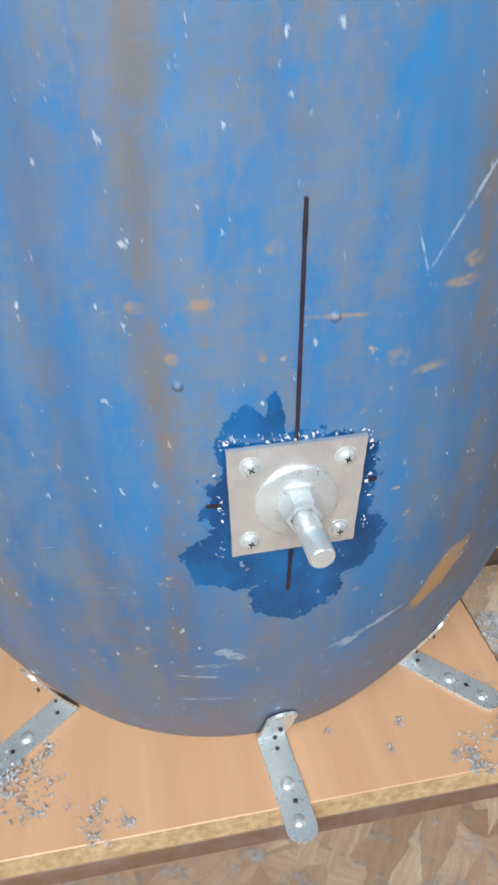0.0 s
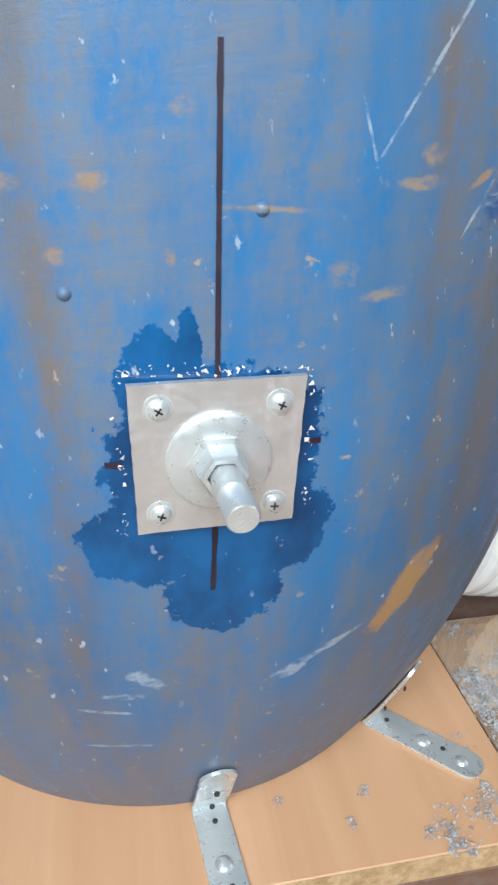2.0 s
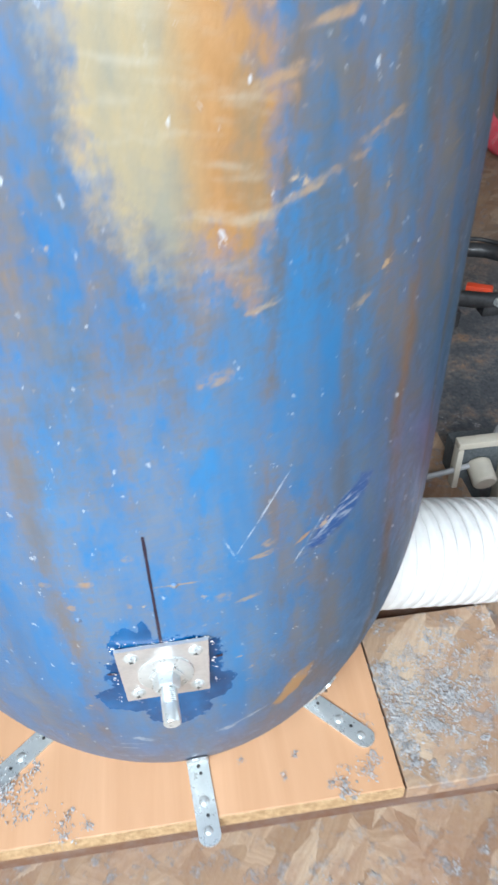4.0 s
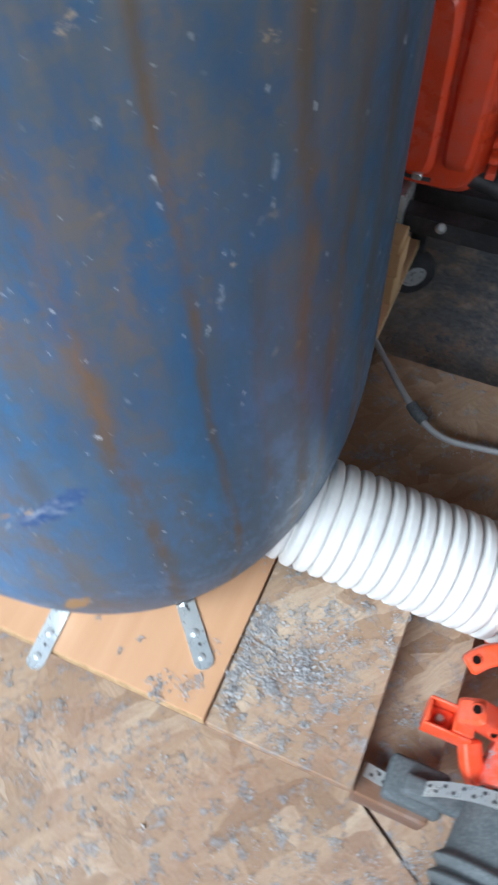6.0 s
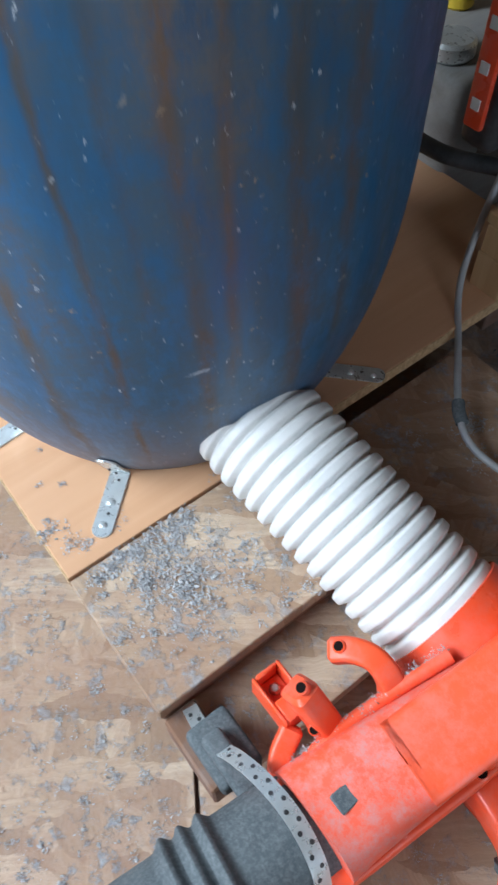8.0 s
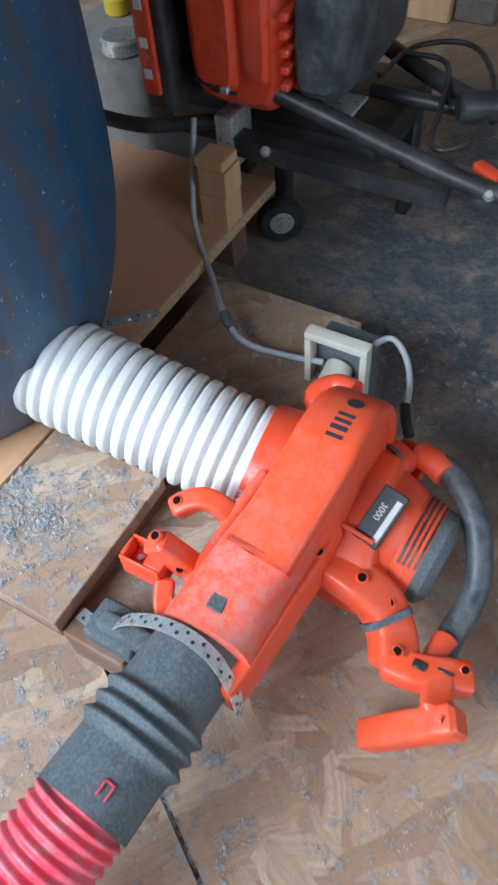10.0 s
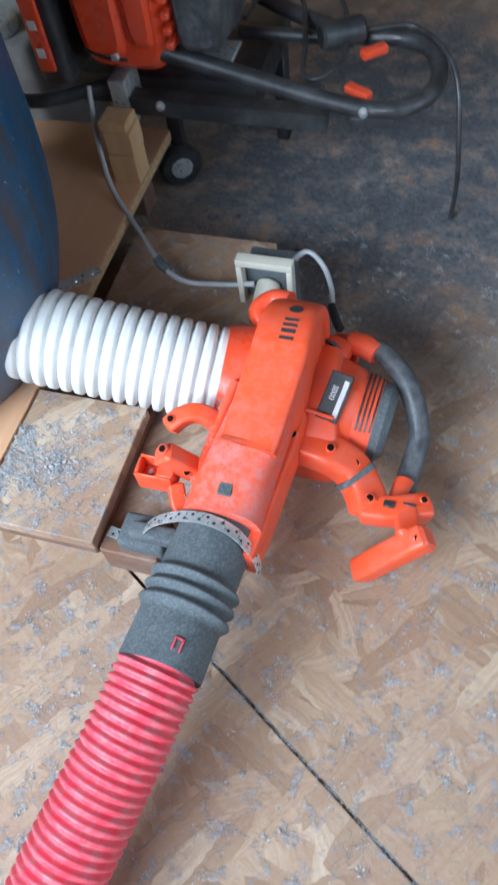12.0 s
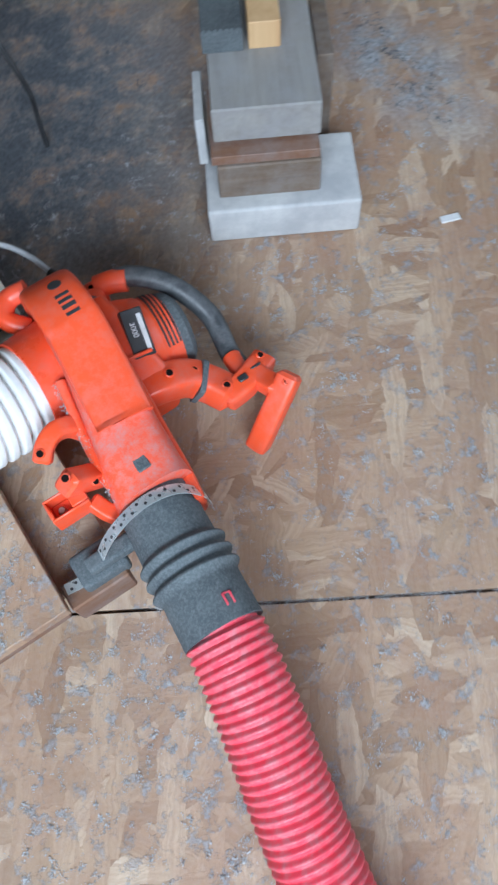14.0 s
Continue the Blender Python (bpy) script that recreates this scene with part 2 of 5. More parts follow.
    # front and shaded-flank tones of the runs, mixed by side
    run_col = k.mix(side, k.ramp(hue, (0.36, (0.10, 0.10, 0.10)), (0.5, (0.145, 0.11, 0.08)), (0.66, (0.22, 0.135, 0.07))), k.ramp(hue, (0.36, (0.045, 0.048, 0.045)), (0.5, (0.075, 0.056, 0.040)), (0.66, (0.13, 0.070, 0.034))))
    c = k.mix(times(runs, run_brk, k.ramp(brk, (0.37, 0.35), (0.52, 0.95)), keep), c, run_col)
    # large tan worn patch high on the front
    worn = near(k.math("ADD", k.math("MINIMUM", spot(8.5, 0.562, 0.032, 0.056), spot(13.2, 0.542, 0.021, 0.056)), k.math("ADD", times(k.math("SUBTRACT", k.noise(26, on_wall(1, 0.4), 8, 0.65), 0.5), 2.2), times(fine_rag, 1.2))), 0.75, 1.25)
    stripes = k.noise(30, on_wall(0.9, 0.3), 8, 0.7)
    rubbed = k.noise(75, on_wall(0.28, 1.3, -10), 7, 0.7)
    tan = k.mix(k.ramp(arc, (0.030, 0.0), (0.048, 1.0)), k.ramp(stripes, (0.36, (0.21, 0.20, 0.155)), (0.5, (0.29, 0.235, 0.14)), (0.64, (0.34, 0.235, 0.115))), k.ramp(stripes, (0.38, (0.20, 0.14, 0.08)), (0.5, (0.29, 0.155, 0.06)), (0.64, (0.36, 0.20, 0.085))))
    tan = k.mix(k.ramp(rubbed, (0.52, 0.0), (0.66, 0.5)), tan, (0.36, 0.33, 0.26))
    c = k.mix(times(worn, k.ramp(rubbed, (0.28, 0.7), (0.42, 1.0))), c, tan)
    # rust-brown rub low on the front, dark scuffed place beside it
    rub = near(k.math("ADD", spot(22.2, 0.160, 0.0100, 0.027, -30), k.math("ADD", times(rag, 1.3), times(fine_rag, 1.0))), 0.8, 1.05)
    c = k.mix(times(rub, k.ramp(brk, (0.36, 0.35), (0.5, 0.95))), c, (0.36, 0.205, 0.085))
    scuff = near(k.math("ADD", spot(28.6, 0.326, 0.010, 0.030, -52), k.math("ADD", times(rag, 1.2), times(fine_rag, 1.2))), 0.75, 1.0)
    c = k.mix(times(scuff, 0.85), c, k.ramp(brush, (0.5, (0.006, 0.06, 0.20)), (0.62, (0.22, 0.28, 0.36))))
    # wiped plastic
    c = k.mix(clean, c, k.ramp(k.noise(24, on_wall(1, 0.7), 4), (0.4, (0.002, 0.045, 0.14)), (0.6, (0.004, 0.105, 0.29))))
    # flakes of tan dirt, pale scratches and specks
    flake = times(k.ramp(k.noise(75, on_wall(0.8, 1.0, loc=(0.7, 0, 2)), 6, 0.7), (0.63, 0.0), (0.67, 0.85)), k.ramp(k.noise(11, wall_uv, 3), (0.47, 0.0), (0.58, 1.0)))
    c = k.mix(times(flake, keep), c, k.ramp(hue, (0.4, (0.32, 0.29, 0.25)), (0.6, (0.42, 0.27, 0.13))))
    scr = times(k.ramp(k.noise(26, on_wall(0.55, 7.0, 14), 9, 0.8), (0.645, 0.0), (0.70, 0.6)), k.ramp(k.noise(7, wall_uv), (0.47, 0.0), (0.57, 1.0)))
    rough_edge = k.math("ADD", times(k.math("SUBTRACT", brk, 0.5), 2.6), times(fine_rag, 2.4))
    tan_marks, pale_marks = None, None
    # scrapes and chips of dirt: degrees, height, half length, half width, slope
    for a, z, ra, rz, turn in ((23, 0.521, 0.024, 0.0035, 17), (31, 0.536, 0.014, 0.003, 22), (19, 0.560, 0.022, 0.005, 16), (24, 0.576, 0.015, 0.003, 12), (29.5, 0.461, 0.008, 0.003, 18), (16.5, 0.474, 0.010, 0.0025, 14), (22, 0.322, 0.007, 0.0018, 28), (11, 0.444, 0.011, 0.005, 10), (46, 0.516, 0.009, 0.002, 22), (15.5, 0.322, 0.012, 0.0025, 2), (17, 0.330, 0.006, 0.004, 0), (9.8, 0.297, 0.006, 0.005, 0), (13.5, 0.290, 0.010, 0.0028, 3), (-8.5, 0.323, 0.006, 0.0035, 0), (-13.8, 0.322, 0.005, 0.0026, 0), (-2.1, 0.341, 0.0035, 0.003, 0), (-11, 0.303, 0.004, 0.0035, 0), (-3.2, 0.303, 0.003, 0.004, 0), (3.6, 0.316, 0.016, 0.0012, -2)):
        m_ = near(k.math("ADD", spot(a, z, ra * 0.85, rz * 0.8, turn), rough_edge), 0.55, 1.1)
        tan_marks = m_ if tan_marks is None else k.math("MAXIMUM", tan_marks, m_)
    for a, z, ra, rz, turn in ((12, 0.139, 0.021, 0.0022, 24), (9.5, 0.132, 0.007, 0.003, 20), (-9, 0.089, 0.016, 0.0012, 0), (-6.5, 0.139, 0.010, 0.004, -30), (-9, 0.128, 0.009, 0.0022, 0), (-11, 0.117, 0.013, 0.0011, -5), (16.5, 0.356, 0.027, 0.0008, 57), (11.2, 0.335, 0.011, 0.0005, 110), (28, 0.329, 0.018, 0.0016, 40), (23, 0.318, 0.020, 0.0006, 56), (63.2, 0.506, 0.007, 0.0016, 82), (68, 0.201, 0.009, 0.002, 10), (56, 0.455, 0.006, 0.0015, 80)):
        m_ = near(k.math("ADD", spot(a, z, ra, rz, turn), rough_edge), 0.72, 1.05)
        pale_marks = m_ if pale_marks is None else k.math("MAXIMUM", pale_marks, m_)
    crumble = k.noise(150, on_wall(0.6, 1.0, 10), 5, 0.7)
    c = k.mix(times(tan_marks, keep, k.ramp(crumble, (0.40, 0.05), (0.56, 0.8))), c, k.ramp(hue, (0.4, (0.27, 0.225, 0.165)), (0.6, (0.32, 0.18, 0.08))))
    c = k.mix(times(pale_marks, k.ramp(crumble, (0.42, 0.0), (0.56, 0.75))), c, (0.34, 0.40, 0.47))
    speck = times(k.ramp(k.noise(190, on_wall(1, 0.55, 9), 3), (0.655, 0.0), (0.70, 0.7)), k.ramp(k.noise(14, wall_uv, 4), (0.42, 0.1), (0.55, 1.0)))
    c = k.mix(scr, c, (0.36, 0.42, 0.50))
    c = k.mix(speck, c, (0.50, 0.55, 0.60))
    k.bump(k.math("ADD", veil, k.math("ADD", times(k.noise(90), 0.5), times(k.math("MAXIMUM", scr, speck), 0.8))), 0.2, 0.001)
    return k.done(c, k.mix(clean, k.ramp(veil, (0.0, 0.30), (0.8, 0.52)), (0.24, 0.24, 0.24)))


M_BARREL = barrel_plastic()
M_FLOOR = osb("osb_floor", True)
M_OSB = osb("osb_offcut", False)
M_LAM = wood("beech_laminate", (0.66, 0.385, 0.225), (0.57, 0.315, 0.17), 0.8, (1, 0.05, 1), 0.32, 0.02)
M_CHIP = simple("chipboard_edge", (0.62, 0.43, 0.24), (0.40, 0.25, 0.12), 160, 0.8, bump=0.5)
M_BROWN = wood("brown_beam", (0.24, 0.125, 0.07), (0.14, 0.065, 0.038), 1.0, (0.06, 1, 1), 0.7, 0.2, 0.3)
M_PINE = wood("pine", (0.66, 0.45, 0.24), (0.50, 0.30, 0.14), 1.0, (1, 1, 0.06), 0.6, 0.1)
M_GREYWOOD = wood("grey_weathered_timber", (0.33, 0.32, 0.30), (0.20, 0.19, 0.18), 1.2, (1, 0.08, 1), 0.8, 0.25, 0.6)
M_DARKWOOD = wood("dark_timber", (0.20, 0.145, 0.10), (0.10, 0.07, 0.05), 1.2, (0.08, 1, 1), 0.75, 0.2, 0.3)
M_ZINC = simple("zinc_steel", (0.74, 0.78, 0.78), (0.60, 0.65, 0.66), 45, 0.32, 0.65, 0.12, dust=0.14, grain=60)
M_ALU = simple("brushed_aluminium", (0.72, 0.71, 0.70), (0.62, 0.61, 0.60), 90, 0.42, 0.75, 0.1)
M_ORANGE = simple("orange_plastic", (0.88, 0.098, 0.028), (0.82, 0.084, 0.023), 5, 0.40, bump=0.06, dust=0.14, grain=45)
M_ORANGE_DUSTY = simple("dusty_orange_plastic", (0.84, 0.095, 0.035), (0.72, 0.10, 0.055), 14, 0.55, bump=0.15, dust=0.38, grain=75)
M_ORANGE2 = simple("orange_paint", (0.84, 0.085, 0.025), (0.76, 0.07, 0.02), 6, 0.3, bump=0.02, dust=0.12)
M_BLACK = simple("black_plastic", (0.018, 0.019, 0.021), (0.03, 0.031, 0.034), 20, 0.4, bump=0.05, dust=0.1)
M_RUBBER = simple("dusty_grey_rubber", (0.06, 0.072, 0.08), (0.10, 0.118, 0.126), 25, 0.85, bump=0.3, dust=0.25, grain=320)
M_DARK = simple("dark_grey_plastic", (0.03, 0.034, 0.038), (0.05, 0.054, 0.06), 14, 0.5, bump=0.05, dust=0.2)
M_WHITE = simple("white_ribbed_plastic", (0.80, 0.80, 0.78), (0.70, 0.70, 0.69), 14, 0.42, bump=0.03, dust=0.12)
M_RED = simple("red_hose_plastic", (0.80, 0.075, 0.115), (0.74, 0.06, 0.095), 12, 0.4, bump=0.04, dust=0.4, grain=70)
M_CONCRETE = simple("pale_concrete", (0.56, 0.56, 0.55), (0.40, 0.40, 0.41), 14, 0.9, bump=0.5, dust=0.3)
M_CABLE = simple("grey_cable", (0.42, 0.43, 0.44), (0.32, 0.32, 0.33), 30, 0.5, dust=0.4)
M_CREAM = simple("cream_plastic", (0.66, 0.62, 0.52), (0.55, 0.51, 0.42), 20, 0.45, dust=0.15)
M_DUST = Mat("grey_dust_clump", 1.0)
M_DUST.bump(M_DUST.noise(300), 0.6, 0.002)
M_DUST = M_DUST.done(M_DUST.ramp(M_DUST.noise(120, detail=6), (0.3, (0.33, 0.325, 0.33)), (0.7, (0.54, 0.535, 0.54))))
# Dust of the far heap, its colour lowered for the shade it lies in
M_DUST_SHADED = simple("shaded_dust_clump", (0.07, 0.078, 0.09), (0.17, 0.18, 0.20), 120, 1.0, bump=0.5)
M_HOLE = simple("dark_hollow", (0.008, 0.006, 0.006), (0.014, 0.008, 0.007), 60, 1.0, spec=0.05)
M_INK = simple("marker_ink", (0.012, 0.008, 0.02), (0.03, 0.015, 0.03), 60, 0.5)
M_LABEL = simple("black_label", (0.03, 0.032, 0.035), (0.05, 0.052, 0.055), 30, 0.4)
M_PRINT = simple("white_print", (0.75, 0.75, 0.75), (0.6, 0.6, 0.6), 50, 0.5)
# Kept dark so that the unseen walls bounce little light
M_WALL = wood("wall_boards", (0.26, 0.21, 0.16), (0.18, 0.14, 0.105), 0.5, (1, 1, 0.05), 0.7)


# ---- mesh helpers ----
def part(name, bm, material, parent=None, label="", smooth=True, m=None):
    me = bpy.data.meshes.new(name)
    bmesh.ops.recalc_face_normals(bm, faces=bm.faces)
    bm.to_mesh(me)
    bm.free()
    me.materials.append(material)
    ob = new(name, me)
    if smooth:
        me.shade_smooth()
        me.set_sharp_from_angle(angle=radians(38))
    if parent:
        ob.parent = parent
    if m is not None:
        ob.matrix_local = m
    elif parent and parent.parent is None:
        ob.matrix_local = parent.matrix_basis.inverted()
    if label:
        ob["label"] = label
    return ob


def thing(name, m, label, category, group="", kind=""):
    return_ob = new(name)
    return_ob.empty_display_size = 0.02
    return_ob.matrix_world = m
    return tagged(return_ob, label, category, group, kind)


def box(x0, x1, y0, y1, z0, z1, bevel=0.0, seg=2, bm=None):
    bm = bm or bmesh.new()
    r = bmesh.ops.create_cube(bm, size=1)
    for v in r["verts"]:
        v.co = ((x0 + x1) / 2 + v.co.x * (x1 - x0), (y0 + y1) / 2 + v.co.y * (y1 - y0), (z0 + z1) / 2 + v.co.z * (z1 - z0))
    if bevel:
        edges = list({e for v in r["verts"] for e in v.link_edges})
        bmesh.ops.bevel(bm, geom=edges, offset=bevel, segments=seg, affect="EDGES", profile=0.6)
    return bm


def lathe(profile, seg=48, bm=None, m=None, closed=False):
    """Turn (r, z) round the z axis."""
    bm = bm or bmesh.new()
    rings = []
    for r, z in profile:
        if r < 1e-6:
            rings.append([bm.verts.new((0, 0, z))])
        else:
            rings.append([bm.verts.new((r * math.cos(2 * math.pi * i / seg), r * math.sin(2 * math.pi * i / seg), z)) for i in range(seg)])
    pairs = list(zip(rings, rings[1:]))
    if closed:
        pairs.append((rings[-1], rings[0]))
    for a, b in pairs:
        for i in range(seg):
            j = (i + 1) % seg
            f = [a[i % len(a)], a[j % len(a)], b[j % len(b)], b[i % len(b)]]
            f = list(dict.fromkeys(f))
            if len(f) > 2:
                bm.faces.new(f)
    if m is not None:
        bmesh.ops.transform(bm, matrix=m, verts=[v for r in rings for v in r])
    return bm


def smooth_path(points, n=12):
    """A Catmull-Rom line through the points."""
    p = [Vector(q) for q in points]
    p = [2 * p[0] - p[1]] + p + [2 * p[-1] - p[-2]]
    out = []
    for i in range(1, len(p) - 2):
        for k in range(n):
            t = k / n
            a, b, c, d = p[i - 1], p[i], p[i + 1], p[i + 2]
            out.append(0.5 * (2 * b + (c - a) * t + (2 * a - 5 * b + 4 * c - d) * t * t + (3 * b - a - 3 * c + d) * t ** 3))
    out.append(p[-2])
    return out


def sweep(path, radius, seg=12, bm=None, caps=True, up=(0, 0, 1), section=None):
    """A tube along a path; radius is a number or a function of the place 0 to 1 and the length so far."""
    bm = bm or bmesh.new()
    path = [Vector(q) for q in path]
    rings, run = [], 0.0
    side = None
    for i, q in enumerate(path):
        d = (path[min(i + 1, len(path) - 1)] - path[max(i - 1, 0)]).normalized()
        if side is None:
            side = d.cross(Vector(up)).normalized()
        side = (side - d * side.dot(d)).normalized()
        top = side.cross(d)
        if i:
            run += (q - path[i - 1]).length
        if section:
            rings.append([bm.verts.new(q + side * a + top * b) for a, b in section])
        else:
            r = radius(i / (len(path) - 1), run) if callable(radius) else radius
            rings.append([bm.verts.new(q + (side * math.cos(2 * math.pi * k / seg) + top * math.sin(2 * math.pi * k / seg)) * r) for k in range(seg)])
    n = len(rings[0])
    for a, b in zip(rings, rings[1:]):
        for k in range(n):
            bm.faces.new((a[k], a[(k + 1) % n], b[(k + 1) % n], b[k]))
    if caps:
        bm.faces.new(rings[0]), bm.faces.new(rings[-1][::-1])
    return bm


def along(a, b):
    """The pose at a whose z axis points to b."""
    d = Vector(b) - Vector(a)
    return Matrix.Translation(a) @ d.to_track_quat("Z", "Y").to_matrix().to_4x4()


def rod(a, b, r, seg=16, bm=None, bevel=0.0):
    n = (Vector(b) - Vector(a)).length
    e = bevel
    return lathe([(0, 0), (r - e, 0), (r, e), (r, n - e), (r - e, n), (0, n)], seg, bm, along(a, b))


def densify(p0, p1, step):
    n = max(2, int((Vector(p1) - Vector(p0)).length / step))
    return [Vector(p0).lerp(Vector(p1), i / n) for i in range(n + 1)]


TOP = 0.118

# ---- setting ----
X0, X1, Y0, Y1, H = -2.2, 2.7, -1.4, 3.4, 2.4
floor = part("floor", box(X0, X1, Y0, Y1, -0.05, -0.014), M_BROWN, smooth=False)
tagged(floor, "dusty OSB board floor with grey wood dust", "floor", kind="structure")
SEAM, SEAM_DIR = Vector((0.382, -0.044, 0)), Vector((0.852, -0.524, 0))
SEAM_NORMAL = Vector((0.524, 0.852, 0))
for sign in (1, -1):
    bm = box(X0, X1, Y0, Y1, -0.014, 0.0)
    r = bmesh.ops.bisect_plane(bm, geom=bm.verts[:] + bm.edges[:] + bm.faces[:], plane_co=SEAM + SEAM_NORMAL * 0.0022 * sign, plane_no=SEAM_NORMAL * sign, clear_inner=True)
    bmesh.ops.holes_fill(bm, edges=[e for e in bm.edges if e.is_boundary])
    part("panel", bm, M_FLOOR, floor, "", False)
# Ceiling and walls are added out of view to hold in the daylight
tagged(part("ceiling", box(X0, X1, Y0, Y1, H, H + 0.03), M_WALL, smooth=False), "plain unseen board ceiling, kept dark to limit bounced light", "ceiling", kind="structure")


def wall(name, boxes):
    bm = bmesh.new()
    for b in boxes:
        box(*b, bm=bm)
    return tagged(part(name, bm, M_WALL, smooth=False), "plain unseen board wall, kept dark to limit bounced light", "wall", kind="structure")


T = 0.1
wall("wall_north", [(X0, X1, Y1, Y1 + T, -0.05, H)])
wall("wall_west", [(X0 - T, X0, Y0, Y1, -0.05, H)])
wall("wall_south", [(X0, -1.45, Y0 - T, Y0, -0.05, H), (0.95, X1, Y0 - T, Y0, -0.05, H), (-1.45, 0.95, Y0 - T, Y0, -0.05, 0.95), (-1.45, 0.95, Y0 - T, Y0, 2.05, H)])
wall("wall_east", [(X1, X1 + T, Y0, -1.0, -0.05, H), (X1, X1 + T, 0.4, Y1, -0.05, H), (X1, X1 + T, -1.0, 0.4, 2.0, H)])

# ---- platform ----
platform = thing("platform", pose(0, 0, 0), "low platform of beech laminate board on brown beams", "platform")
part("laminate_board", box(-0.62, 0.136, 0.0, 0.665, TOP - 0.0155, TOP, 0.0006, 1), M_LAM, platform, "smooth beech-coloured laminate", False)
part("board_edge", box(-0.62, 0.136, -0.0012, 0.0, TOP - 0.016, TOP - 0.0006), M_CHIP, platform, "raw chipboard edge", False)
part("side_edge", box(0.136, 0.1372, 0.172, 0.665, TOP - 0.016, TOP - 0.0006), M_CHIP, platform, "raw chipboard edge", False)
part("under_board", box(-0.62, 0.274, 0.0015, 0.30, TOP - 0.040, TOP - 0.0205, 0.002, 1), M_BROWN, platform, "brown board under the laminate", False)
part("front_beam", box(-0.62, 0.270, 0.07, 0.115, 0.0, TOP - 0.0405, 0.002, 1), M_BROWN, platform, "", False)
part("back_beam", box(-0.62, 0.10, 0.60, 0.64, 0.0, TOP - 0.0165, 0.002, 1), M_BROWN, platform, "", False)
part("lower_board", box(0.138, 0.345, 0.03, 0.50, 0.056, 0.0745, 0.001, 1), M_OSB, platform, "lower OSB board", False)
part("lower_beam", box(0.15, 0.34, 0.3, 0.34, 0.0, 0.0555, 0.002, 1), M_BROWN, platform, "", False)
part("corner_block", box(0.2785, 0.345, 0.0, 0.0295, 0.05, 0.098, 0.002, 1), M_BROWN, platform, "dark brown block", False)
part("offcut", box(0.1385, 0.277, -0.001, 0.172, TOP - 0.02, TOP - 0.002, 0.001, 1), M_OSB, platform, "OSB offcut under grey dust", False)

# ---- barrel ----
BC = Vector((-0.0435, 0.216, TOP))
RB, RD, RH = 0.2285, 0.0645, 0.2776


def barrel_r(z):
    return RB - RD * max(0.0, 1 - z / RH) ** 2.4


barrel = thing("barrel", Matrix.Translation(BC), "blue plastic barrel, scratched and stained, standing on a platform", "barrel")
prof = [(0.0, 0.014), (0.14, 0.012), (0.152, 0.002), (0.158, 0.0)]
prof += [(barrel_r(z), z) for z in [0.0015 + 0.3 * (i / 26) ** 1.4 for i in range(27)]]
prof += [(RB, 0.36), (RB + 0.001, 0.5), (RB, 0.62), (RB - 0.004, 0.72), (0.212, 0.79), (0.195, 0.83), (0.18, 0.845)]
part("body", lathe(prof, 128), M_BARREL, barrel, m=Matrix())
part("lid", lathe([(0.0, 0.866), (0.16, 0.866), (0.19, 0.862), (0.193, 0.846), (0.18, 0.8455)], 96), M_BLACK, barrel, "black lid", m=Matrix())


def on_barrel(ang, z, out=0.0):
    """A point of the barrel's wall; ang in degrees from the side that faces the plate."""
    r = barrel_r(z) + out
    return Vector((r * math.sin(radians(ang)), -r * math.cos(radians(ang)), z))


def stripe(a0, z0, a1, z1, w, n=24, wobble=0.0):
    """A thin strip of ink or a scratch lying on the barrel's wall."""
    bm = bmesh.new()
    rows = []
    for i in range(n + 1):
        u = i / n
        a, z = a0 + (a1 - a0) * u, z0 + (z1 - z0) * u
        t = w * (1 + wobble * noise.noise((i * 0.9, z0 * 50, a0)))
        d = Vector((math.radians(a1 - a0) * RB, z1 - z0)).normalized()
        da, dz = math.degrees(-d.y * t / RB), d.x * t
        rows.append([bm.verts.new(on_barrel(a + k * da, z + k * dz, 0.0004)) for k in (-0.5, 0.5)])
    for p, q in zip(rows, rows[1:]):
        bm.faces.new((p[0], p[1], q[1], q[0]))
    return bm


part("marker_line", stripe(0.25, 0.357, 0.2, 0.262, 0.0016, 30, 0.25), M_INK, barrel, "hand-drawn black marker line", m=Matrix())
part("marker_line", stripe(0.2, 0.222, 0.1, 0.186, 0.0018, 12, 0.3), M_INK, barrel, "hand-drawn black marker line", m=Matrix())
part("marker_tick", stripe(-8.6, 0.239, -7.2, 0.239, 0.0022, 6, 0.3), M_INK, barrel, m=Matrix())
part("marker_tick", stripe(8.0, 0.243, 9.0, 0.243, 0.0022, 6, 0.3), M_INK, barrel, m=Matrix())
rng = random.Random(5)

# ---- bolted plate on the barrel ----
PX, PZ = -0.0425, 0.359
PY = BC.y - RB - 0.0005
plate = thing("bolted_plate", pose(PX, PY, PZ), "square aluminium plate with a steel stud, screwed to the barrel", "mounting plate")
bm = bmesh.new()
n = 18
edge = [(-0.0258, -0.0248), (0.0248, -0.0236), (0.0270, 0.0268), (-0.0275, 0.0262)]
out = []
for k in range(4):
    p, q = Vector(edge[k]), Vector(edge[(k + 1) % 4])
    for i in range(n):
        v = p.lerp(q, i / n)
        j = 0.00035 * noise.noise((v.x * 900, v.y * 900, 2))
        out.append((v.x + j, v.y + j))
front = [bm.verts.new((x, -0.0024, z)) for x, z in out]
back = [bm.verts.new((x, 0.0, z)) for x, z in out]
bm.faces.new(front), bm.faces.new(back[::-1])
for i in range(len(out)):
    j = (i + 1) % len(out)
    bm.faces.new((front[i], front[j], back[j], back[i]))
part("plate", bm, M_ALU, plate, "square sawn aluminium plate", m=Matrix())
Y_AXIS = pose(0, -0.0024, 0, 90, 0, 0)
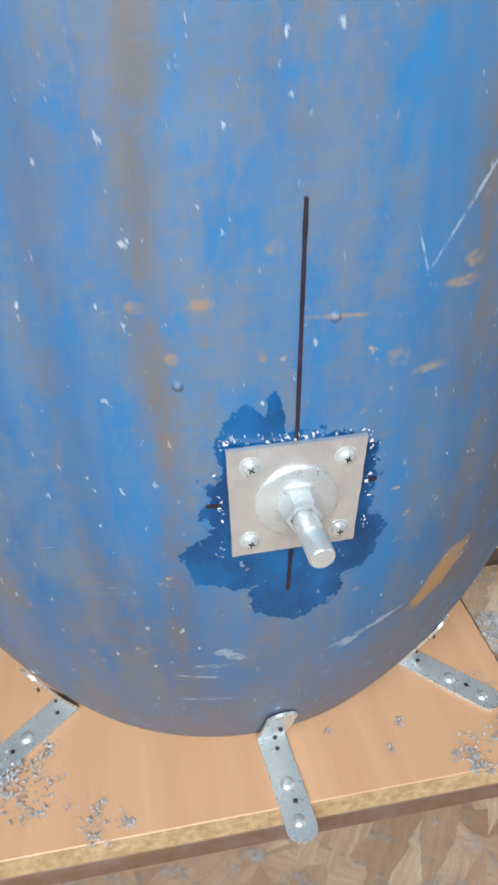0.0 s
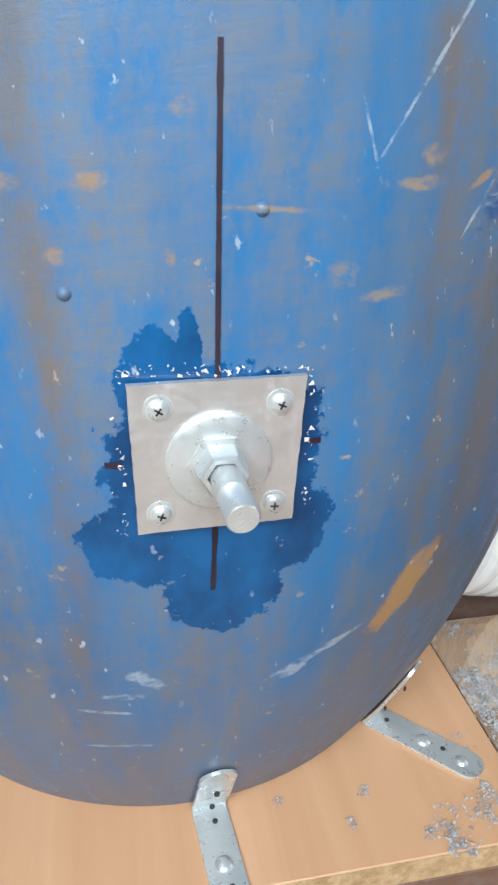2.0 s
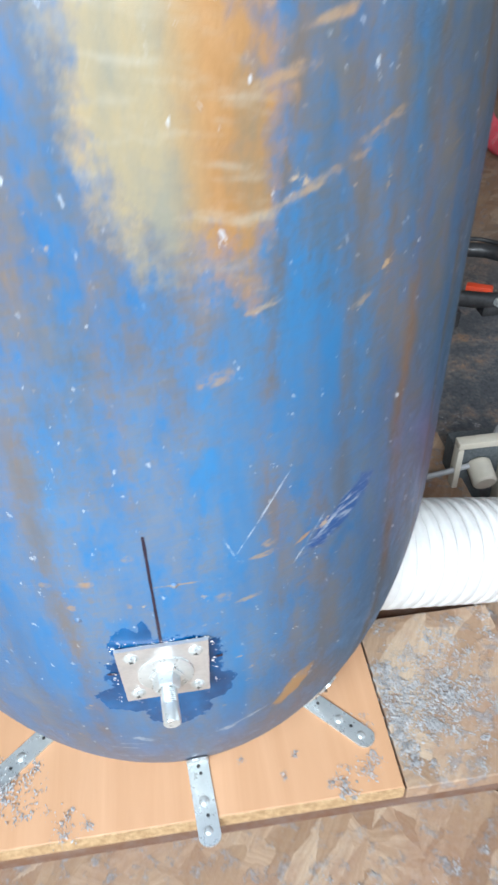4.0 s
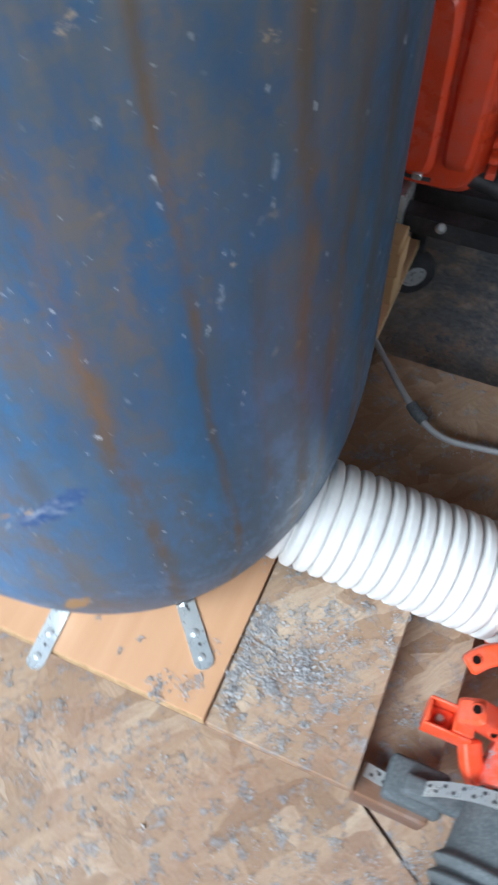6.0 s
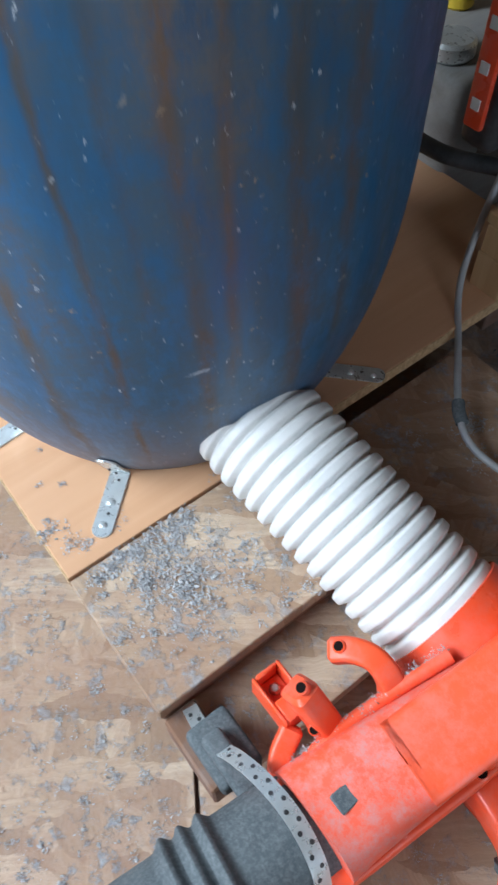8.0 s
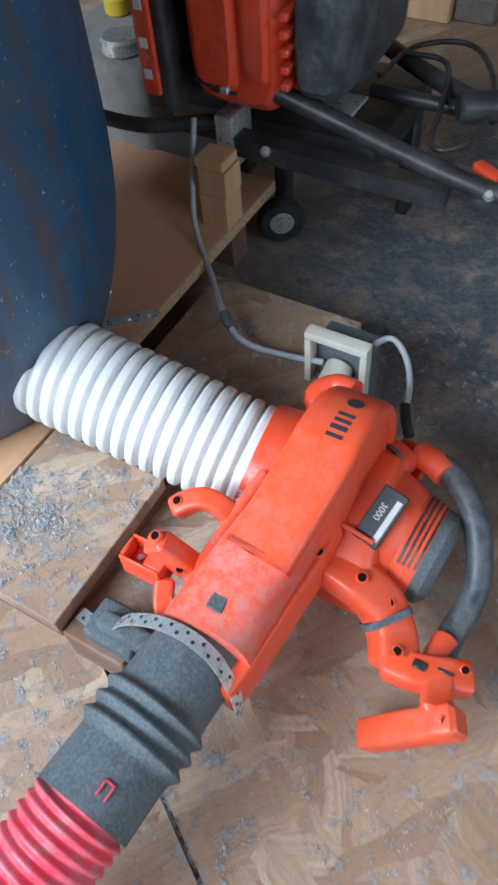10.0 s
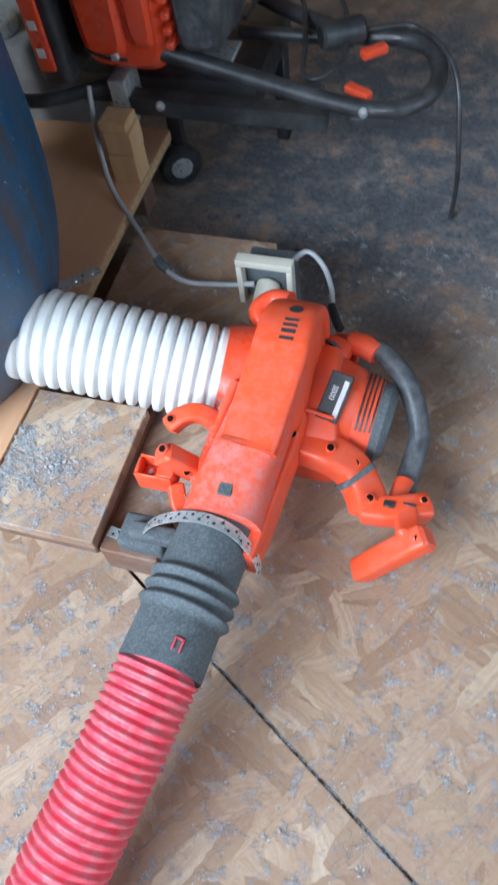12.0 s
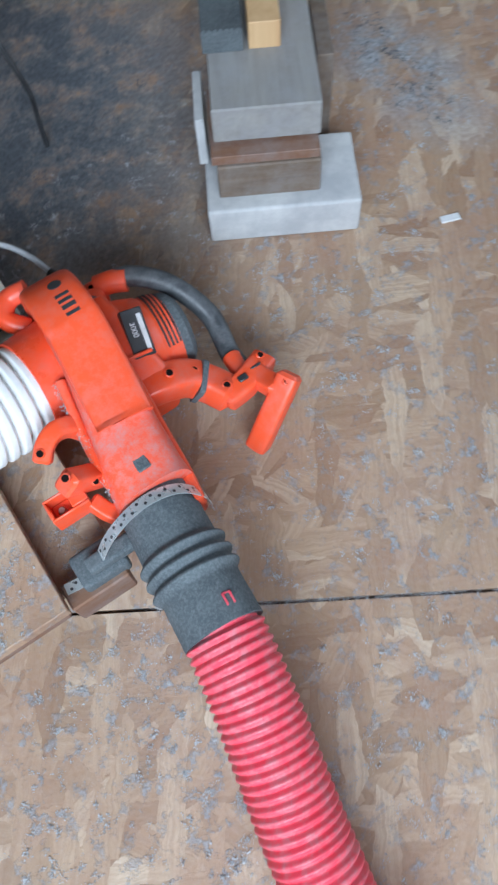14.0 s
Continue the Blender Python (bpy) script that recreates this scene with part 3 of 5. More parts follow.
part("washer", lathe([(0.0075, 0), (0.0166, 0), (0.0166, 0.0012), (0.0155, 0.0019), (0.0075, 0.0019)], 48, None, Y_AXIS), M_ZINC, plate, "large steel washer", m=Matrix())
nut = lathe([(0.0054, 0.002), (0.0102, 0.002), (0.0102, 0.003), (0.0082, 0.0036), (0.0080, 0.0105), (0.0070, 0.0118), (0.0054, 0.0118)], 6, None, Y_AXIS)
part("flange_nut", nut, M_ZINC, plate, "serrated flange nut", m=Matrix())
stud = [(0.0, 0.001), (0.0049, 0.001)]
for i in range(22):
    z = 0.008 + i * 0.0006
    stud.append((0.0051 if i % 2 else 0.0048, z))
stud += [(0.0051, 0.0215), (0.0051, 0.0315), (0.0045, 0.0323), (0.0, 0.0323)]
part("stud", lathe(stud, 32, None, Y_AXIS @ pose(0, 0, 0, 4, 3, 0)), M_ZINC, plate, "steel stud", m=Matrix())
for x, z in ((-0.0185, 0.0185), (0.019, 0.0185), (-0.0185, -0.0175), (0.018, -0.0168)):
    m = pose(x, -0.0024, z, 90, 0, 0) @ pose(0, 0, 0, 0, 0, rng.uniform(0, 90))
    screw = part("screw", lathe([(0.0, 0.0026), (0.0016, 0.0025), (0.0028, 0.0018), (0.0033, 0.0004), (0.0044, 0.0003), (0.0046, 0.0)], 24), M_ZINC, plate, "pan-head screw", m=m)
    cr = box(-0.0014, 0.0014, -0.0003, 0.0003, 0.0016, 0.00275)
    box(-0.0003, 0.0003, -0.0014, 0.0014, 0.0016, 0.00275, bm=cr)
    part("cross_slot", cr, M_BLACK, screw, smooth=False, m=Matrix())


bm = bmesh.new()
for _ in range(90):
    side = rng.random()
    if side < 0.6:
        x, z = rng.uniform(-0.03, 0.029), 0.028 + rng.gauss(0.001, 0.0012)
    elif side < 0.8:
        x, z = -0.029 - abs(rng.gauss(0.001, 0.0015)), rng.uniform(-0.025, 0.028)
    else:
        x, z = 0.028 + abs(rng.gauss(0.001, 0.0015)), rng.uniform(-0.02, 0.028)
    c, s_ = Vector((x, -0.0012 + rng.uniform(-0.001, 0.0006), z)), rng.uniform(0.0004, 0.0013)
    q = [bm.verts.new(c + Vector((rng.uniform(-1, 1), rng.uniform(-0.5, 0.5), rng.uniform(-1, 1))) * s_) for _ in range(4)]
    for f in ((0, 1, 2), (0, 1, 3), (0, 2, 3), (1, 2, 3)):
        bm.faces.new([q[i] for i in f])
part("shavings", bm, M_PRINT, plate, "white plastic shavings round the plate's edge", False, m=Matrix())
for a, z in ((-10.6, 0.293), (3.3, 0.316)):
    p = on_barrel(a, z)
    part("rivet", lathe([(0, 0.0016), (0.0010, 0.0014), (0.0018, 0.0006), (0.0022, 0.0)], 14, None, along(p, p + Vector((p.x, p.y, 0)))), M_BARREL, barrel, "small blue plastic bump", m=Matrix())

# ---- angle brackets round the barrel's foot ----
def bracket(m, leg, name="angle_bracket"):
    """An angle bracket: the foot runs out along -y from the crease, the other leg stands up against the barrel."""
    w, t = 0.0092, 0.0018
    br = thing(name, m, "zinc-plated steel angle bracket holding the barrel to its board", "bracket", "brackets round the barrel")
    bm = bmesh.new()

    def strap(pts, n_end=7):
        """Flat strip along (y, z) points with a round end."""
        rows = []
        for i, (y, z) in enumerate(pts):
            rows.append((y, z, w))
        (y0, z0), (y1, z1) = pts[-2], pts[-1]
        d = Vector((y1 - y0, z1 - z0)).normalized()
        for k in range(1, n_end + 1):
            a = k / n_end * math.pi / 2
            rows.append((y1 + d.x * w * math.sin(a) * 0.9, z1 + d.y * w * math.sin(a) * 0.9, max(w * math.cos(a), 0.0006)))
        nx = Vector((d.y, -d.x)) * t
        a = [[bm.verts.new((s * ww, y, z)) for s in (-1, 1)] for y, z, ww in rows]
        b = [[bm.verts.new((s * ww, y + nx.x, z + nx.y)) for s in (-1, 1)] for y, z, ww in rows]
        for i in range(len(rows) - 1):
            bm.faces.new((a[i][0], a[i][1], a[i + 1][1], a[i + 1][0]))
            bm.faces.new((b[i][0], b[i + 1][0], b[i + 1][1], b[i][1]))
            for s in (0, 1):
                bm.faces.new((a[i][s], a[i + 1][s], b[i + 1][s], b[i][s]))
        bm.faces.new((a[0][0], b[0][0], b[0][1], a[0][1])), bm.faces.new((a[-1][0], a[-1][1], b[-1][1], b[-1][0]))

    strap([(0.001, 0.0003), (-0.002, 0.0003), (-0.03, 0.0003), (-leg, 0.0003)])
    part("foot", bm, M_ZINC, br, m=Matrix())
    bm = bmesh.new()
    up = [(0.0, 0.001), (-0.0025, 0.006), (-0.0098, 0.02), (-0.0185, 0.040), (-0.0215, 0.047)]
    strap(up)
    part("upright", bm, M_ZINC, br, m=Matrix())
    for y in (-0.010, -0.046):
        part("hole", lathe([(0, 0.0), (0.0015, 0.0), (0.0015, 0.0004), (0, 0.0004)], 14), M_BLACK, br, m=pose(0.0012, y, 0.0022))
    part("screw", lathe([(0.0, 0.0022), (0.0022, 0.002), (0.0042, 0.0008), (0.0046, 0.0)], 18), M_ZINC, br, "round screw head", m=pose(0, -0.034, 0.0021))
    part("screw", lathe([(0.0, 0.002), (0.002, 0.0018), (0.0036, 0.0007), (0.004, 0.0)], 18), M_ZINC, br, "round screw head", m=pose(-0.0006, -leg + 0.004, 0.0021))
    for y, z in ((-0.0062, 0.0125), (-0.0162, 0.034)):
        part("hole", lathe([(0, 0.0), (0.0015, 0.0), (0.0015, 0.0004), (0, 0.0004)], 14), M_BLACK, br, m=pose(0, y - 0.0021, z - 0.0007, 71, 0, 0))
    return br


def foot_pose(ang, r=0.170, turn=0.0):
    return pose(BC.x + r * math.sin(radians(ang)), BC.y - r * math.cos(radians(ang)), TOP, 0, 0, ang + turn)


bracket(foot_pose(2.5, 0.169, 2), 0.062)
bracket(foot_pose(43, 0.169, 0), 0.062)
bracket(foot_pose(-46, 0.169, -2), 0.062)
bracket(foot_pose(128, 0.168, 5), 0.062)
bracket(foot_pose(-130, 0.168, 0), 0.062)

# ---- white ribbed pipe ----
pipe = thing("ribbed_pipe", pose(0.24, 0.21, 0.10), "white ribbed plastic pipe from barrel to blower", "pipe")
pa, pb = Vector((0.118, 0.190, 0.202)), Vector((0.376, 0.2215, 0.132))


def ribs(u, s):
    return 0.0550 - 0.005 * max(0.0, 1 - s / 0.04) - 0.0066 * (0.5 + 0.5 * math.cos(2 * math.pi * s / 0.0148)) ** 4


part("tube", sweep(densify(pa, pb, 0.0008), ribs, 56), M_WHITE, pipe)

# ---- leaf blower ----
blower = thing("leaf_blower", pose(0.45, 0.2, 0.0), "orange leaf blower, dusty, lying on its side on the floor", "leaf blower")
VC = Vector((0.430, 0.228, 0.132))
XT = pose(VC.x, VC.y, VC.z, 0, 90, 0)
part("fan_housing", lathe([(0, -0.027), (0.06, -0.027), (0.079, -0.022), (0.086, -0.012), (0.087, 0.0), (0.086, 0.014), (0.079, 0.026), (0.06, 0.031), (0, 0.031)], 72, None, XT), M_ORANGE, blower)


def loft(rows, n=36, power=3.2, bm=None):
    """Rounded rectangles (centre, half width along x, half height, tilt) joined into a body; the rows run along -y."""
    bm = bm or bmesh.new()
    rings = []
    for (cx, cy, cz), hx, hz, p in rows:
        ring = []
        for i in range(n):
            a = 2 * math.pi * i / n
            c, s = math.cos(a), math.sin(a)
            ring.append(bm.verts.new((cx + hx * math.copysign(abs(c) ** (2 / p), c), cy, cz + hz * math.copysign(abs(s) ** (2 / p), s))))
        rings.append(ring)
    for a, b in zip(rings, rings[1:]):
        for i in range(n):
            bm.faces.new((a[i], a[(i + 1) % n], b[(i + 1) % n], b[i]))
    bm.faces.new(rings[0]), bm.faces.new(rings[-1][::-1])
    return bm


part("outlet", loft([((0.430, 0.235, 0.166), 0.029, 0.044, 4.5), ((0.428, 0.19, 0.158), 0.031, 0.049, 4.5), ((0.421, 0.14, 0.144), 0.034, 0.050, 4.2), ((0.414, 0.09, 0.132), 0.038, 0.050, 3.6), ((0.410, 0.06, 0.127), 0.041, 0.048, 3.0), ((0.409, 0.047, 0.125), 0.0425, 0.047, 2.8), ((0.409, 0.040, 0.125), 0.0425, 0.047, 2.8)], 56), M_ORANGE_DUSTY, blower, "dust-covered orange outlet")
# raised rim cover over the housing
arc = [(VC.y + 0.0885 * math.cos(radians(a)), VC.z + 0.0885 * math.sin(radians(a))) for a in range(-70, 111, 5)]
tail = [(0.160, 0.2050), (0.138, 0.1975), (0.112, 0.1885)]
rim_path = [Vector((0.4315 - 0.0085 * max(0.0, min(1.0, (0.20 - y) / 0.088)) * (z > 0.15), y, z)) for y, z in arc + tail]
rim_path = smooth_path(rim_path[::3] + [rim_path[-1]], 6)
sec = []
for i in range(28):
    a = 2 * math.pi * i / 28
    sec.append((0.0300 * math.copysign(abs(math.cos(a)) ** 0.35, math.cos(a)), 0.011 * math.copysign(abs(math.sin(a)) ** 0.6, math.sin(a)) - 0.0075))
part("rim_cover", sweep(rim_path, 0, up=(1, 0, 0), section=[(b, a) for a, b in sec]), M_ORANGE, blower, "raised orange cover")
part("side_flange", sweep(smooth_path([(0.379, 0.03, 0.145), (0.376, 0.08, 0.157), (0.381, 0.13, 0.17), (0.39, 0.18, 0.187)], 6), 0.0055, 10), M_ORANGE, blower)
# seam flange on the motor side, with screw bosses


def boxy(t, ra, rb, e=0.38):
    return (ra * math.copysign(abs(math.cos(t)) ** e, math.cos(t)), rb * math.copysign(abs(math.sin(t)) ** e, math.sin(t)))


def bar_part(name, pts, ra, rb, material=None, label="", e=0.38, n=6):
    """A bar with a rounded square section along a line, half ra across and half rb high, with softened ends."""
    path = smooth_path(pts, n)
    d0, d1 = (path[0] - path[1]).normalized(), (path[-1] - path[-2]).normalized()
    r = min(ra, rb) * 0.3
    path = [path[0] + d0 * r] + path + [path[-1] + d1 * r]
    bm = sweep(path, 0, section=[boxy(2 * math.pi * (i + 0.5) / 28, ra, rb, e) for i in range(28)])
    bm.verts.ensure_lookup_table()
    for ring, q in ((bm.verts[:28], path[0]), (bm.verts[-28:], path[-1])):
        for v in ring:
            v.co = q + (v.co - q) * 0.72
    return part(name, bm, material or M_ORANGE, blower, label)


def screw_holes(name, places, r, tilt):
    """Dark sunk screw holes in a raised orange ring."""
    for p in places:
        q = Vector(p)
        ax = along(q - Vector(tilt).normalized() * 0.003, q + Vector(tilt))
        ring = part(name, lathe([(r * 0.95, 0.0), (r * 1.5, 0.0), (r * 1.35, 0.0044), (r * 1.05, 0.0052), (r * 0.95, 0.0044)], 20, None, ax, True), M_ORANGE, blower)
        part("screw_hole", lathe([(0, 0.0036), (r, 0.0036), (r, 0.0046), (0, 0.0046)], 16, None, ax), M_HOLE, ring, "dark screw hole", m=Matrix())


bar_part("seam_flange", [(0.441, 0.016, 0.112), (0.446, 0.05, 0.114), (0.450, 0.10, 0.117), (0.4545, 0.15, 0.121), (0.456, 0.185, 0.126)], 0.0085, 0.0255)
screw_holes("screw_boss", ((0.447, 0.085, 0.1425), (0.4555, 0.153, 0.1475)), 0.0042, (0.1, -0.25, 1))
ring_axis = (pb - pa).normalized()
ra = pb - ring_axis * 0.022
part("inlet_ring", lathe([(0.0545, 0.0), (0.0585, 0.0), (0.0605, 0.012), (0.066, 0.05), (0.05, 0.05), (0.0545, 0.008)], 64, None, along(ra, pb), True), M_ORANGE2, blower, "darker red inlet ring")
part("inlet_arm", sweep(smooth_path([(0.395, 0.285, 0.145), (0.378, 0.305, 0.155), (0.392, 0.322, 0.16), (0.415, 0.318, 0.165)], 6), 0.0115, 12), M_ORANGE2, blower)
# motor
ma, mb = Vector((0.448, 0.236, 0.088)), Vector((0.532, 0.231, 0.080))
part("motor_housing", lathe([(0, 0), (0.063, 0), (0.062, 0.03), (0.058, 0.046), (0.054, 0.06), (0.05, 0.064), (0.0, 0.064)], 56, None, along(ma, mb)), M_ORANGE, blower)
part("motor_vent", lathe([(0, 0.062), (0.052, 0.062), (0.051, 0.078), (0.047, 0.086), (0, 0.086)], 56, None, along(ma, mb)), M_ORANGE, blower)
for i in range(4):
    z = 0.0655 + 0.0052 * i
    vent = bmesh.new()
    r0 = 0.0525 - (0.0018 * max(0, i - 1))
    lathe([(r0 - 0.003, z), (r0 + 0.0006, z), (r0 + 0.0006, z + 0.0021), (r0 - 0.003, z + 0.0021)], 72, vent, None, True)
    bmesh.ops.delete(vent, geom=[v for v in vent.verts if not (-2.95 < math.atan2(v.co.y, v.co.x) < -1.05)], context="VERTS")
    bmesh.ops.transform(vent, matrix=along(ma, mb) @ pose(0, 0, 0, 0, 0, 205), verts=vent.verts[:])
    part("vent_slot", vent, M_BLACK, blower, "dark vent slot")
part("end_cap", lathe([(0, 0.084), (0.048, 0.084), (0.047, 0.094), (0.038, 0.102), (0, 0.104)], 40, None, along(ma, mb)), M_RUBBER, blower, "grey end cap")
part("motor_shroud", loft([((0.4665, 0.287, 0.095), 0.014, 0.040, 5), ((0.468, 0.275, 0.098), 0.0185, 0.050, 5), ((0.470, 0.235, 0.098), 0.0215, 0.054, 5), ((0.472, 0.20, 0.090), 0.024, 0.052, 5), ((0.474, 0.172, 0.084), 0.027, 0.044, 5), ((0.474, 0.158, 0.082), 0.025, 0.036, 5)], 40), M_ORANGE, blower)
part("shroud_rib", sweep([(0.4585, 0.187, 0.1475), (0.492, 0.187, 0.139)], 0.0022, 10), M_ORANGE, blower)
# label plate on the motor
lab_n = Vector((0.06, -0.52, 0.85)).normalized()
lab_c = Vector((0.4890, 0.2085, 0.1480))
lab_x = Vector((0.22, 0.92, 0.55))
lab_x = (lab_x - lab_n * lab_x.dot(lab_n)).normalized()
LAB = Matrix.Translation(lab_c) @ Matrix((lab_x, lab_n.cross(lab_x), lab_n)).transposed().to_4x4()
inv = blower.matrix_basis.inverted()
label_plate = part("label_plate", box(-0.027, 0.027, -0.0125, 0.0125, -0.012, 0.0008, 0.001, 1), M_LABEL, blower, "black label plate", m=inv @ LAB)


def lettering(text, size, m, parent, name="lettering", material=None):
    cu = bpy.data.curves.new(name, "FONT")
    cu.body, cu.size, cu.extrude, cu.align_x, cu.align_y = text, size, 0.0003, "CENTER", "CENTER"
    ob = new(name, cu)
    bpy.context.view_layer.update()
    me = bpy.data.meshes.new_from_object(ob.evaluated_get(bpy.context.evaluated_depsgraph_get()))
    bpy.data.objects.remove(ob)
    me.materials.clear()
    me.materials.append(material or M_PRINT)
    o = new(name, me)
    o.parent = parent
    o.matrix_local = m
    return o


bars = box(-0.022, 0.020, -0.0098, -0.0045, 0.0009, 0.0012)
part("brand_bar", bars, M_PRINT, label_plate, "plain white bar in place of a brand", False, m=Matrix())
lettering("3000", 0.0085, pose(0.004, 0.003, 0.0012, 0, 0, 180), label_plate, "model_number")
# dark printed mark on the cover: a disc and bars
for k, (yy, w) in enumerate(((0.262, 0.011), (0.243, 0.0035), (0.235, 0.0035), (0.227, 0.0045), (0.218, 0.0035))):
    ang = math.acos((yy - VC.y) / 0.0922)
    z = VC.z + 0.0922 * math.sin(ang)
    n_ = Vector((0, math.cos(ang), math.sin(ang)))
    c = Vector((0.437, yy, z))
    if k == 0:
        bmk = lathe([(0, 0), (0.0075, 0), (0.0075, 0.0006), (0, 0.0006)], 20, None, along(c, c + n_))
    else:
        bmk = box(-0.0075, 0.0075, -w / 2, w / 2, -0.0005, 0.0006)
        bmesh.ops.transform(bmk, matrix=along(c, c + n_) @ pose(0, 0, 0, 0, 0, 90 if abs(n_.y) > 2 else 0), verts=bmk.verts[:])
    part("printed_mark", bmk, M_LABEL, blower, "worn dark printed mark")
part("dust_patch", box(0.405, 0.419, 0.055, 0.070, 0.166, 0.1768, 0.001, 1), M_RUBBER, blower, "grey dusty patch")
# clip lugs beside the outlet
bar_part("hook_lug", [(0.386, 0.136, 0.152), (0.374, 0.140, 0.170), (0.358, 0.139, 0.178), (0.344, 0.132, 0.177), (0.334, 0.122, 0.172)], 0.0095, 0.0105)
bar_part("lug", [(0.384, 0.090, 0.138), (0.368, 0.088, 0.152), (0.353, 0.084, 0.172), (0.343, 0.081, 0.186)], 0.0105, 0.0125)
bar_part("lug_stem", [(0.378, 0.036, 0.128), (0.362, 0.050, 0.138), (0.353, 0.068, 0.146)], 0.0085, 0.0085)
bm = bmesh.new()
for b in ((0.312, 0.352, 0.0845, 0.0875, 0.138, 0.1665), (0.312, 0.352, 0.0625, 0.0655, 0.138, 0.1665), (0.312, 0.3155, 0.0656, 0.0844, 0.138, 0.1665), (0.335, 0.352, 0.0656, 0.0844, 0.138, 0.1662), (0.3156, 0.3349, 0.0656, 0.0844, 0.138, 0.150)):
    box(*b, 0.0012, 1, bm=bm)
screw_lug = part("screw_lug", bm, M_ORANGE, blower, "hollow orange lug")
part("lug_screw", lathe([(0, 0.0045), (0.003, 0.004), (0.0046, 0.001), (0.0046, 0.0), (0, 0)], 16, None, along((0.3245, 0.075, 0.1502), (0.322, 0.07, 0.2))), M_ZINC, screw_lug, "steel screw", m=Matrix())
screw_holes("lug_ring", ((0.3365, 0.1235, 0.1842), (0.3450, 0.0810, 0.1965)), 0.0036, (-0.15, -0.45, 1))
screw_holes("lug_ring", ((0.366, 0.0765, 0.166),), 0.0032, (0.3, -0.6, 0.8))


def tube_part(name, pts, r, material, parent, label="", seg=16, flat=1.0):
    path = smooth_path(pts, 8)
    if flat == 1.0:
        return part(name, sweep(path, r, seg), material, parent, label)
    s = [(r * flat * math.copysign(abs(math.cos(t)) ** 0.7, math.cos(t)), r * math.copysign(abs(math.sin(t)) ** 0.7, math.sin(t))) for t in [2 * math.pi * i / 20 for i in range(20)]]
    return part(name, sweep(path, 0, section=s), material, parent, label)


bar_part("handle_arm", [(0.462, 0.166, 0.108), (0.49, 0.161, 0.1065), (0.515, 0.158, 0.092), (0.533, 0.143, 0.080), (0.545, 0.122, 0.0765)], 0.0195, 0.0170)
part("arm_ring", sweep([(0.5218, 0.1525, 0.0875), (0.5262, 0.1490, 0.0845)], 0, section=[boxy(2 * math.pi * (i + 0.5) / 28, 0.0222, 0.0195) for i in range(28)]), M_RUBBER, blower, "grey ring")
bar_part("switch_box", [(0.540, 0.119, 0.076), (0.565, 0.121, 0.077), (0.588, 0.130, 0.074), (0.604, 0.138, 0.068)], 0.0150, 0.0135)
part("switch", box(0.560, 0.572, 0.119, 0.127, 0.0895, 0.0925, 0.001, 1), M_BLACK, blower, "black switch")
part("switch_mark", box(0.580, 0.594, 0.127, 0.130, 0.0865, 0.0892, 0.0005, 1), M_BLACK, blower)
bar_part("grip_neck", [(0.584, 0.126, 0.076), (0.588, 0.108, 0.080), (0.592, 0.092, 0.086)], 0.0125, 0.0115)
bar_part("trigger_grip", [(0.609, 0.092, 0.094), (0.596, 0.086, 0.083), (0.574, 0.078, 0.058), (0.556, 0.072, 0.034), (0.548, 0.070, 0.022)], 0.0135, 0.0135, None, "orange trigger grip")
screw_holes("arm_boss", ((0.495, 0.159, 0.1245), (0.523, 0.157, 0.1045), (0.545, 0.124, 0.0945)), 0.0040, (0.15, -0.35, 1))
screw_holes("arm_boss", ((0.6005, 0.086, 0.1005), (0.601, 0.140, 0.0835)), 0.0036, (0.25, -0.35, 1))
tube_part("handle_tube", [(0.492, 0.312, 0.115), (0.528, 0.30, 0.118), (0.562, 0.268, 0.108), (0.584, 0.222, 0.082), (0.580, 0.176, 0.062), (0.579, 0.145, 0.066)], 0.0125, M_DARK, blower, "dark rubber handle", 18)
tube_part("handle_sleeve", [(0.488, 0.314, 0.113), (0.505, 0.307, 0.1175), (0.521, 0.298, 0.1182)], 0.0138, M_ORANGE, blower)
tube_part("handle_sleeve", [(0.577, 0.165, 0.066), (0.575, 0.145, 0.07), (0.573, 0.125, 0.078)], 0.0118, M_ORANGE, blower)
part("clamp", box(0.462, 0.497, 0.303, 0.336, 0.080, 0.1035, 0.006, 3), M_ORANGE, blower)
screw_holes("clamp_boss", ((0.483, 0.323, 0.1045),), 0.0038, (0.1, -0.3, 1))
tube_part("clamp_arm", [(0.46, 0.265, 0.125), (0.466, 0.285, 0.118), (0.474, 0.305, 0.112)], 0.014, M_ORANGE, blower, "", 16, 1.3)
part("clamp_ring", sweep([(0.4652, 0.288, 0.1165), (0.4672, 0.292, 0.1155)], 0.0185, 18), M_RUBBER, blower, "grey ring")
part("foot_rib", box(0.40, 0.45, 0.20, 0.25, 0.0, 0.06, 0.006, 2), M_ORANGE, blower)

# ---- hose with cuff ----
hose = thing("hose", pose(0.38, -0.15, 0.0), "red ribbed vacuum hose with a dusty grey rubber cuff", "hose")
ca, cb_ = Vector((0.406, 0.062, 0.122)), Vector((0.391, -0.108, 0.122))
Lc = (cb_ - ca).length


def cuff_r(u, s):
    r = 0.0392 + 0.0022 * u
    if 0.078 < s < 0.1209:
        r += 0.0055 * (0.5 - 0.5 * math.cos(2 * math.pi * (s - 0.078) / 0.0143)) + 0.001
    return r


